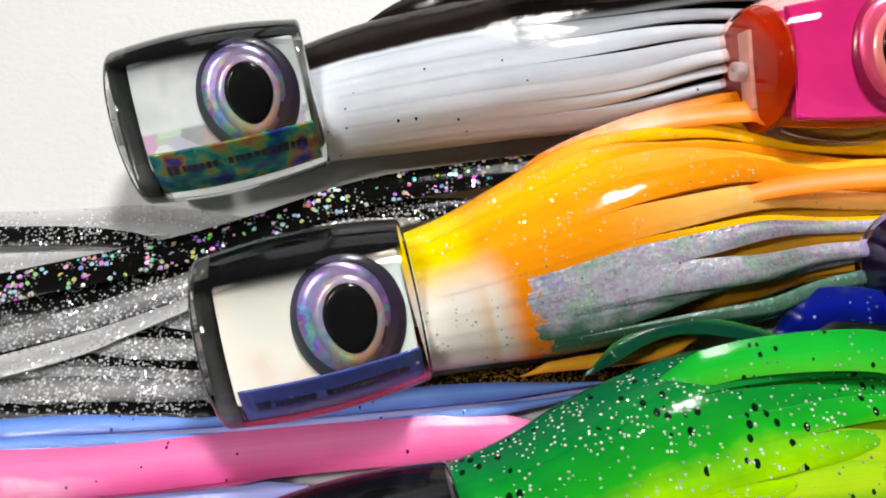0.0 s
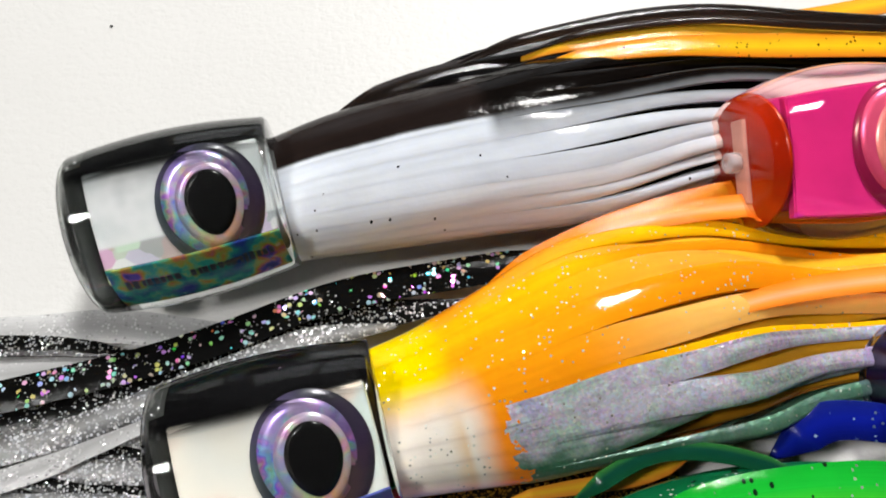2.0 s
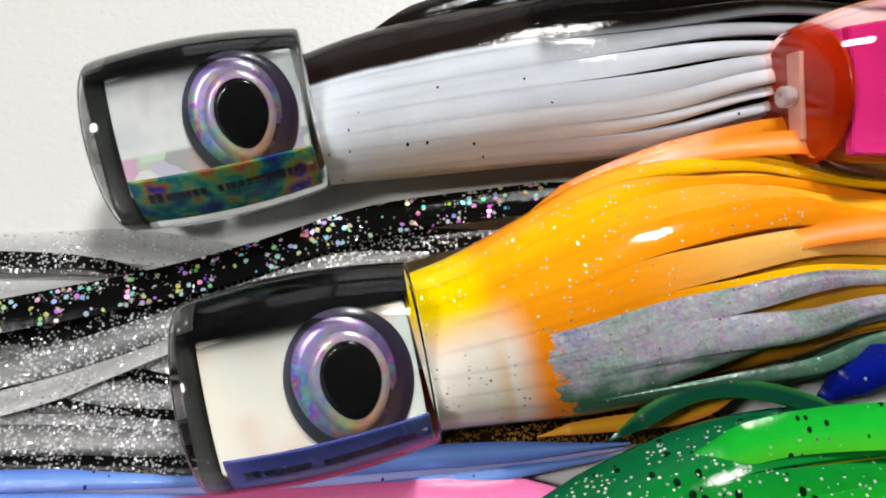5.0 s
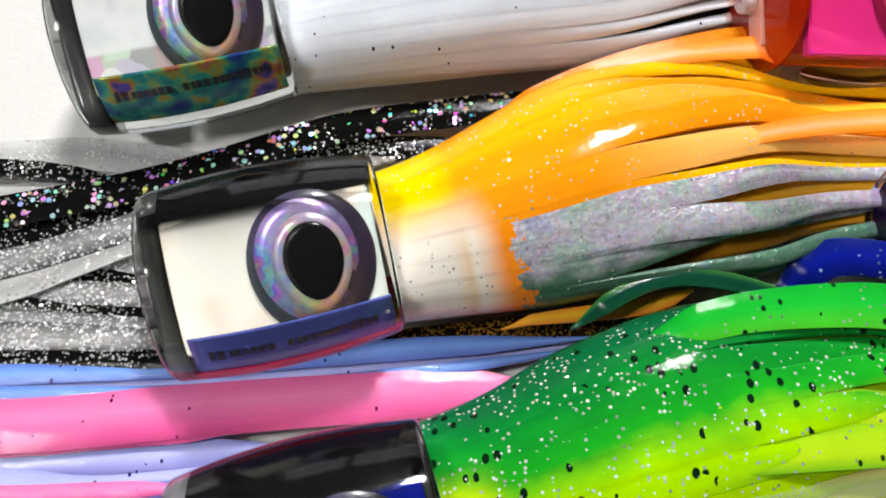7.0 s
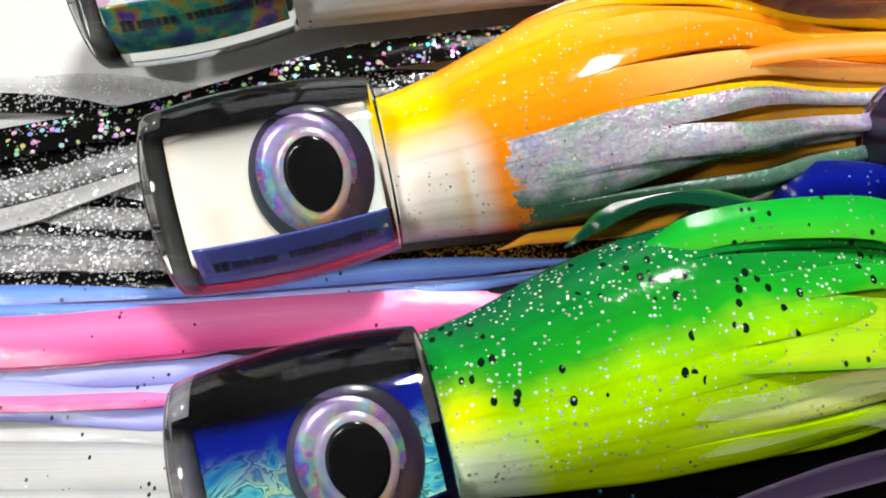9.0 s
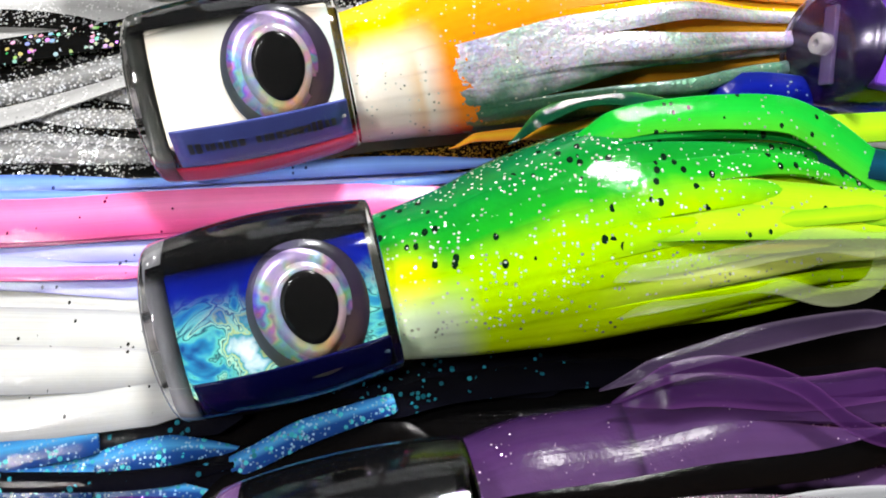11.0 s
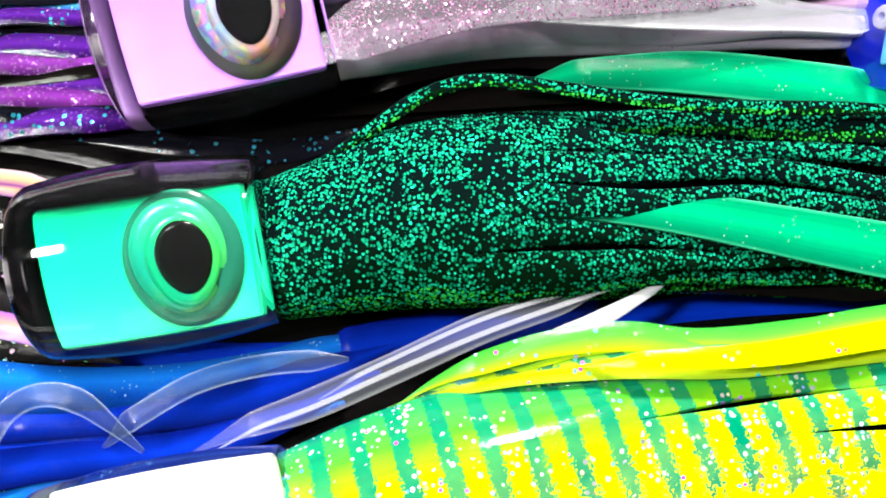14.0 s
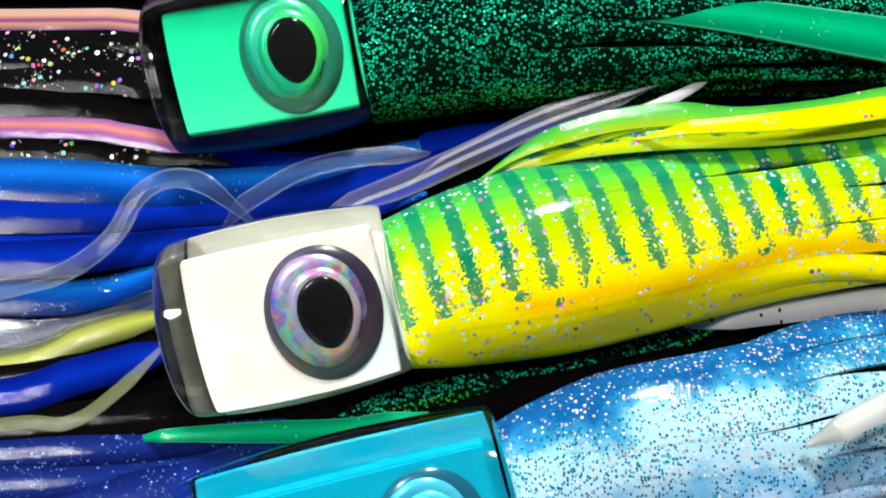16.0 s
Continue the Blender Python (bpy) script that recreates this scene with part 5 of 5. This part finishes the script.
PEACH_V = vinyl("peach_strand", [(0.0, (0.16, 0.05, 0.26)), (0.4, (0.5, 0.18, 0.14)), (0.75, (0.22, 0.05, 0.28)), (1.0, (0.1, 0.02, 0.16))])
PALE_PEACH = vinyl("pale_peach_strand", [(0.0, (0.36, 0.24, 0.27)), (0.35, (0.5, 0.25, 0.13)), (0.6, (0.12, 0.03, 0.15)), (0.75, (0.45, 0.22, 0.13)), (1.0, (0.15, 0.05, 0.16))])
BLACK_RAINBOW = vinyl("black_strand_sparse_rainbow_flakes", [(0.0, (0.0025, 0.0025, 0.0025)), (1.0, (0.004, 0.004, 0.004))], glitter=[(800, 0.42, 0.16, None), (1700, 0.35, 0.04, (0.6, 0.6, 0.6))], gloss=0.04)
ld = thing("fishing_lure", "fishing lure skirt of rainbow-flake black and purple strands", "fishing lure", LEFT, (-80, -95))
rib(ld, [(-109.4, -65.5), (-52.3, -65.5), (-38.6, -65.8), (-23.4, -68.4)], 8, 5.5, PALE_PEACH)
fan(ld, [(-110.0, -69.0), (-52.9, -67.6), (-32.0, -69.4), (-22.7, -70.5)], [(-103.3, -89.9), (-48.8, -87.8), (-27.6, -89.7), (-17.6, -90.6)], (8, 7, 6), [BLACK_RAINBOW, BLACK_RAINBOW, BLACK_RAINBOW, BLACK_V], 12, wave=0.5)
rib(ld, [(-100.9, -91.7), (-46.7, -92.7), (-33.5, -94.3), (-13.8, -98.4)], 8, 5, PEACH_V)
fan(ld, [(-101.8, -94.5), (-47.5, -94.0), (-27.6, -96.4), (-12.1, -99.5)], [(-98.6, -104.3), (-45.7, -102.8), (-25.6, -102.4), (-8.6, -102.7)], (6, 6, 5), [BLACK_RAINBOW, BLACK_V], 13, wave=0.4)

# Blues darkened towards both sides: shade of rounded strands, painted across them.
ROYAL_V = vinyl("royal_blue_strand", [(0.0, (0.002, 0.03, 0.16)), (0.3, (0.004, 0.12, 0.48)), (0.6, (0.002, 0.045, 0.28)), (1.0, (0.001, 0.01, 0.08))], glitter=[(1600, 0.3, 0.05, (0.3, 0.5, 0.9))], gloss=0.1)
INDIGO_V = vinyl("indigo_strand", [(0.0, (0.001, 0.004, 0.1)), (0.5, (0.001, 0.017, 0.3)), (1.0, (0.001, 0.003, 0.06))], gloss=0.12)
NAVY_GLIT = vinyl("navy_glitter_strand", [(0.0, (0.003, 0.008, 0.07)), (0.5, (0.008, 0.02, 0.16)), (1.0, (0.003, 0.006, 0.06))], glitter=[(1700, 0.35, 0.25, (0.12, 0.3, 0.75))])
OLIVE_CLEAR = vinyl("olive_clear_strand", [(0.0, (0.05, 0.06, 0.02)), (0.5, (0.4, 0.45, 0.08)), (1.0, (0.05, 0.06, 0.02))], alpha=0.8)
le = thing("fishing_lure", "fishing lure skirt of royal blue and smoky clear strands", "fishing lure", LEFT, (-75, -120))
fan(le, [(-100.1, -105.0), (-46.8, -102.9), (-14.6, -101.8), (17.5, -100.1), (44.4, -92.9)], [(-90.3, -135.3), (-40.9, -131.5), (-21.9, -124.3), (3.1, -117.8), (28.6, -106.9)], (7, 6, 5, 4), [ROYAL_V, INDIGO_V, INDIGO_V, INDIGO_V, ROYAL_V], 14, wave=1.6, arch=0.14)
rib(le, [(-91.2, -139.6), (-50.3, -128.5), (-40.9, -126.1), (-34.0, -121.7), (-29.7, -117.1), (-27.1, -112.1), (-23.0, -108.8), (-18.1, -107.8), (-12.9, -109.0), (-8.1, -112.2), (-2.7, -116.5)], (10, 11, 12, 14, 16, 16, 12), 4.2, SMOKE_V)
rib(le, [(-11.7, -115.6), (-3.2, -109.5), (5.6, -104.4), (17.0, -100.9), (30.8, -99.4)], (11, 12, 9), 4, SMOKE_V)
# Light edge bands: the glint along clear vinyl, put into the colour.
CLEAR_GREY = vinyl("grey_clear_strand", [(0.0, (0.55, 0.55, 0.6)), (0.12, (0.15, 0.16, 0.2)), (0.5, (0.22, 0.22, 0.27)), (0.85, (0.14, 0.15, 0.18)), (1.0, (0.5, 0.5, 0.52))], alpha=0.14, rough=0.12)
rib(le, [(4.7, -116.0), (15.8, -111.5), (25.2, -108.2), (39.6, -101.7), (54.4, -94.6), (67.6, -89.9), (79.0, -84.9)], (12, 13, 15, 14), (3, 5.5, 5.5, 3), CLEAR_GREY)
# Thin white ribs added as bright edges of the grey clear strand.
EDGE_GLINT_V = vinyl("painted_edge_glint", [(0.0, (0.6, 0.6, 0.64)), (1.0, (0.6, 0.6, 0.64))], alpha=0.2)
rib(le, [(7.6, -116.4), (15.9, -112.6), (26.2, -108.6), (39.6, -102.4), (54.4, -95.9), (67.6, -90.6), (80.0, -86.1)], (13, 14, 16, 15), 0.9, EDGE_GLINT_V, thick=0.4)
rib(le, [(26.1, -106.9), (39.5, -100.2), (54.4, -93.3), (68.7, -88.3), (77.9, -86.2)], (14, 16, 15), 0.8, EDGE_GLINT_V, thick=0.4)
rib(le, [(53.5, -102.4), (64.4, -96.9), (74.6, -92.8), (82.9, -88.0), (89.9, -83.5)], (15, 15, 13), (1.2, 3, 1), WHITE_V)
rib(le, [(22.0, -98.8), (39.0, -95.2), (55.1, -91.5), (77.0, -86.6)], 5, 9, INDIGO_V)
lf = thing("fishing_lure", "fishing lure skirt of navy glitter, smoky and green strands", "fishing lure", LEFT, (-70, -160))
fan(lf, [(-109.6, -142.3), (-53.9, -136.4), (-37.7, -131.7), (-17.8, -126.4)], [(-105.4, -155.4), (-50.9, -151.8), (-35.2, -147.4), (-13.1, -138.5)], (6, 6, 5), [SMOKE_V, OLIVE_CLEAR, BLACK_V, INDIGO_V], 16, wave=0.6)
rib(lf, [(-88.7, -162.8), (-48.1, -154.6), (-35.4, -154.1), (-26.8, -148.0), (-18.3, -138.3)], 9, 2.6, FROST_V)
fan(lf, [(-107.1, -153.1), (-51.4, -152.2), (-24.1, -150.4), (-2.4, -148.1)], [(-99.9, -175.7), (-47.1, -174.1), (-16.3, -168.9), (14.6, -161.6)], (6, 6, 4), [BLACK_V, NAVY_GLIT, NAVY_GLIT, NAVY_GLIT], 17, wave=0.6)
rib(lf, [(-26.4, -157.0), (-13.3, -156.1), (2.4, -155.5), (17.0, -154.8), (31.5, -152.1)], 9, (1.5, 4, 4), EMERALD_V)
fan(lf, [(9.8, -152.3), (35.6, -144.5), (57.3, -141.8), (85.1, -133.4)], [(14.6, -160.6), (41.0, -151.1), (62.5, -146.7), (89.7, -141.1)], (4, 5, 5), [GREEN_GLIT, BLACK_V], 18, wave=0.5)

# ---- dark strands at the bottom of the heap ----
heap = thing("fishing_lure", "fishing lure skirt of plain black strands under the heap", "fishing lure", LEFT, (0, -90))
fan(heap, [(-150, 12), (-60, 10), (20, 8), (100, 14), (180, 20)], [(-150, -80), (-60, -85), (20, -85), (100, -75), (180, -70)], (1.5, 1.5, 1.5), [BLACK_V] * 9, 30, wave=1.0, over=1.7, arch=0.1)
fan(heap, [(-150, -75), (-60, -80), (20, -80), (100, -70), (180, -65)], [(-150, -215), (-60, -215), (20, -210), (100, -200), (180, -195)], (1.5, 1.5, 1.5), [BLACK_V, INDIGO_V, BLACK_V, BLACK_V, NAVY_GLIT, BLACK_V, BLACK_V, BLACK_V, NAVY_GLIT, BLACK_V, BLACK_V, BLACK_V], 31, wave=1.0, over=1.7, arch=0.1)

crumb = tagged(part("crumb", box_mesh(-0.0004, 0.0004, -0.0003, 0.0003, 0, 0.0005, 0.0001), BLACK_V, None), "tiny dark crumb on the white table", "crumb")
crumb.location = (-87.9 * MM, 178.6 * MM, 0)

# ---- lures whose heads rest on the skirts ----
RIGHT = "heads resting on skirts"
MAGENTA = plain("magenta_card", (0.62, 0.035, 0.34), 0.22, metal=0.3, vary=0.1)
P_EYES = (plain("pink_eye_rim", (0.2, 0.01, 0.08), 0.2, coat=1.0), iris_mat("iris_pink", [(0.0, (0.8, 0.2, 0.4)), (0.5, (0.6, 0.1, 0.3)), (1.0, (0.8, 0.2, 0.4))], 0.4), iris_mat("iris_pink_ring", [(0.0, (0.5, 0.05, 0.2)), (0.5, (0.8, 0.4, 0.4)), (1.0, (0.5, 0.05, 0.2))], 0.4), PUPIL)
rp = thing("fishing_lure", "translucent red and pink fishing lure head with magenta insert", "fishing lure", RIGHT, (71, 117))
lure_head(rp, lure_place(70.0, 116.5, 22.5, 10, 28, 8), 46, 19.8, resin("pink_red_resin", (1.0, 0.5, 0.36)), MAGENTA, None, None, None, MAGENTA, P_EYES, back=0.12, low=-0.66, high=0.6, taper=0.24, face=plain("burnt_orange_disc", (0.25, 0.016, 0.002), 0.15, vary=0.6, scale=90))
VIOLET_CARD = plain("violet_card", (0.3, 0.1, 0.7), 0.25, vary=0.1)
rd = thing("fishing_lure", "dark purple fishing lure head with violet insert", "fishing lure", RIGHT, (95, 66))
lure_head(rd, lure_place(95, 66.5, 23, 8, 28, 22), 42, 13.6, resin("violet_resin", (0.6, 0.5, 0.8)), VIOLET_CARD, None, None, None, BLACK_PAINT, EYES, back=0.14, edge=plain("violet_grey_edge", (0.07, 0.05, 0.11), 0.2, vary=0.4, scale=300), face=plain("violet_black_disc", (0.006, 0.002, 0.02), 0.2, vary=0.6, scale=90))
rc = thing("fishing_lure", "clear fishing lure head with black core", "fishing lure", RIGHT, (112, 17))
lure_head(rc, lure_place(111.5, 17.3, 22, 5, 28, 22), 42, 15.4, CLEAR, plain("grey_card", (0.12, 0.12, 0.12), 0.3), BLACK_PAINT, None, None, BLACK_PAINT, EYES, back=0.3, edge=False, taper=0.12, face=shell_insert("dark_green_blue_disc", [(0.4, (0.003, 0.007, 0.004)), (0.55, (0.005, 0.012, 0.006)), (0.62, (0.006, 0.025, 0.1)), (0.68, (0.09, 0.025, 0.01))], 55, 0.0, 0.2))
rb = thing("fishing_lure", "deep blue fishing lure head with clear tube", "fishing lure", RIGHT, (132, -34))
lure_head(rb, lure_place(132, -34.2, 22, 5, 28, 20), 42, 15.4, resin("blue_resin", (0.5, 0.55, 0.95)), plain("blue_card", (0.01, 0.03, 0.4), 0.2), None, None, None, plain("blue_core", (0.005, 0.01, 0.25), 0.2), EYES, back=0.14, taper=0.1, edge=plain("sky_blue_edge", (0.1, 0.4, 0.55), 0.2), face=plain("royal_blue_disc", (0.004, 0.014, 0.36), 0.15, vary=0.3))
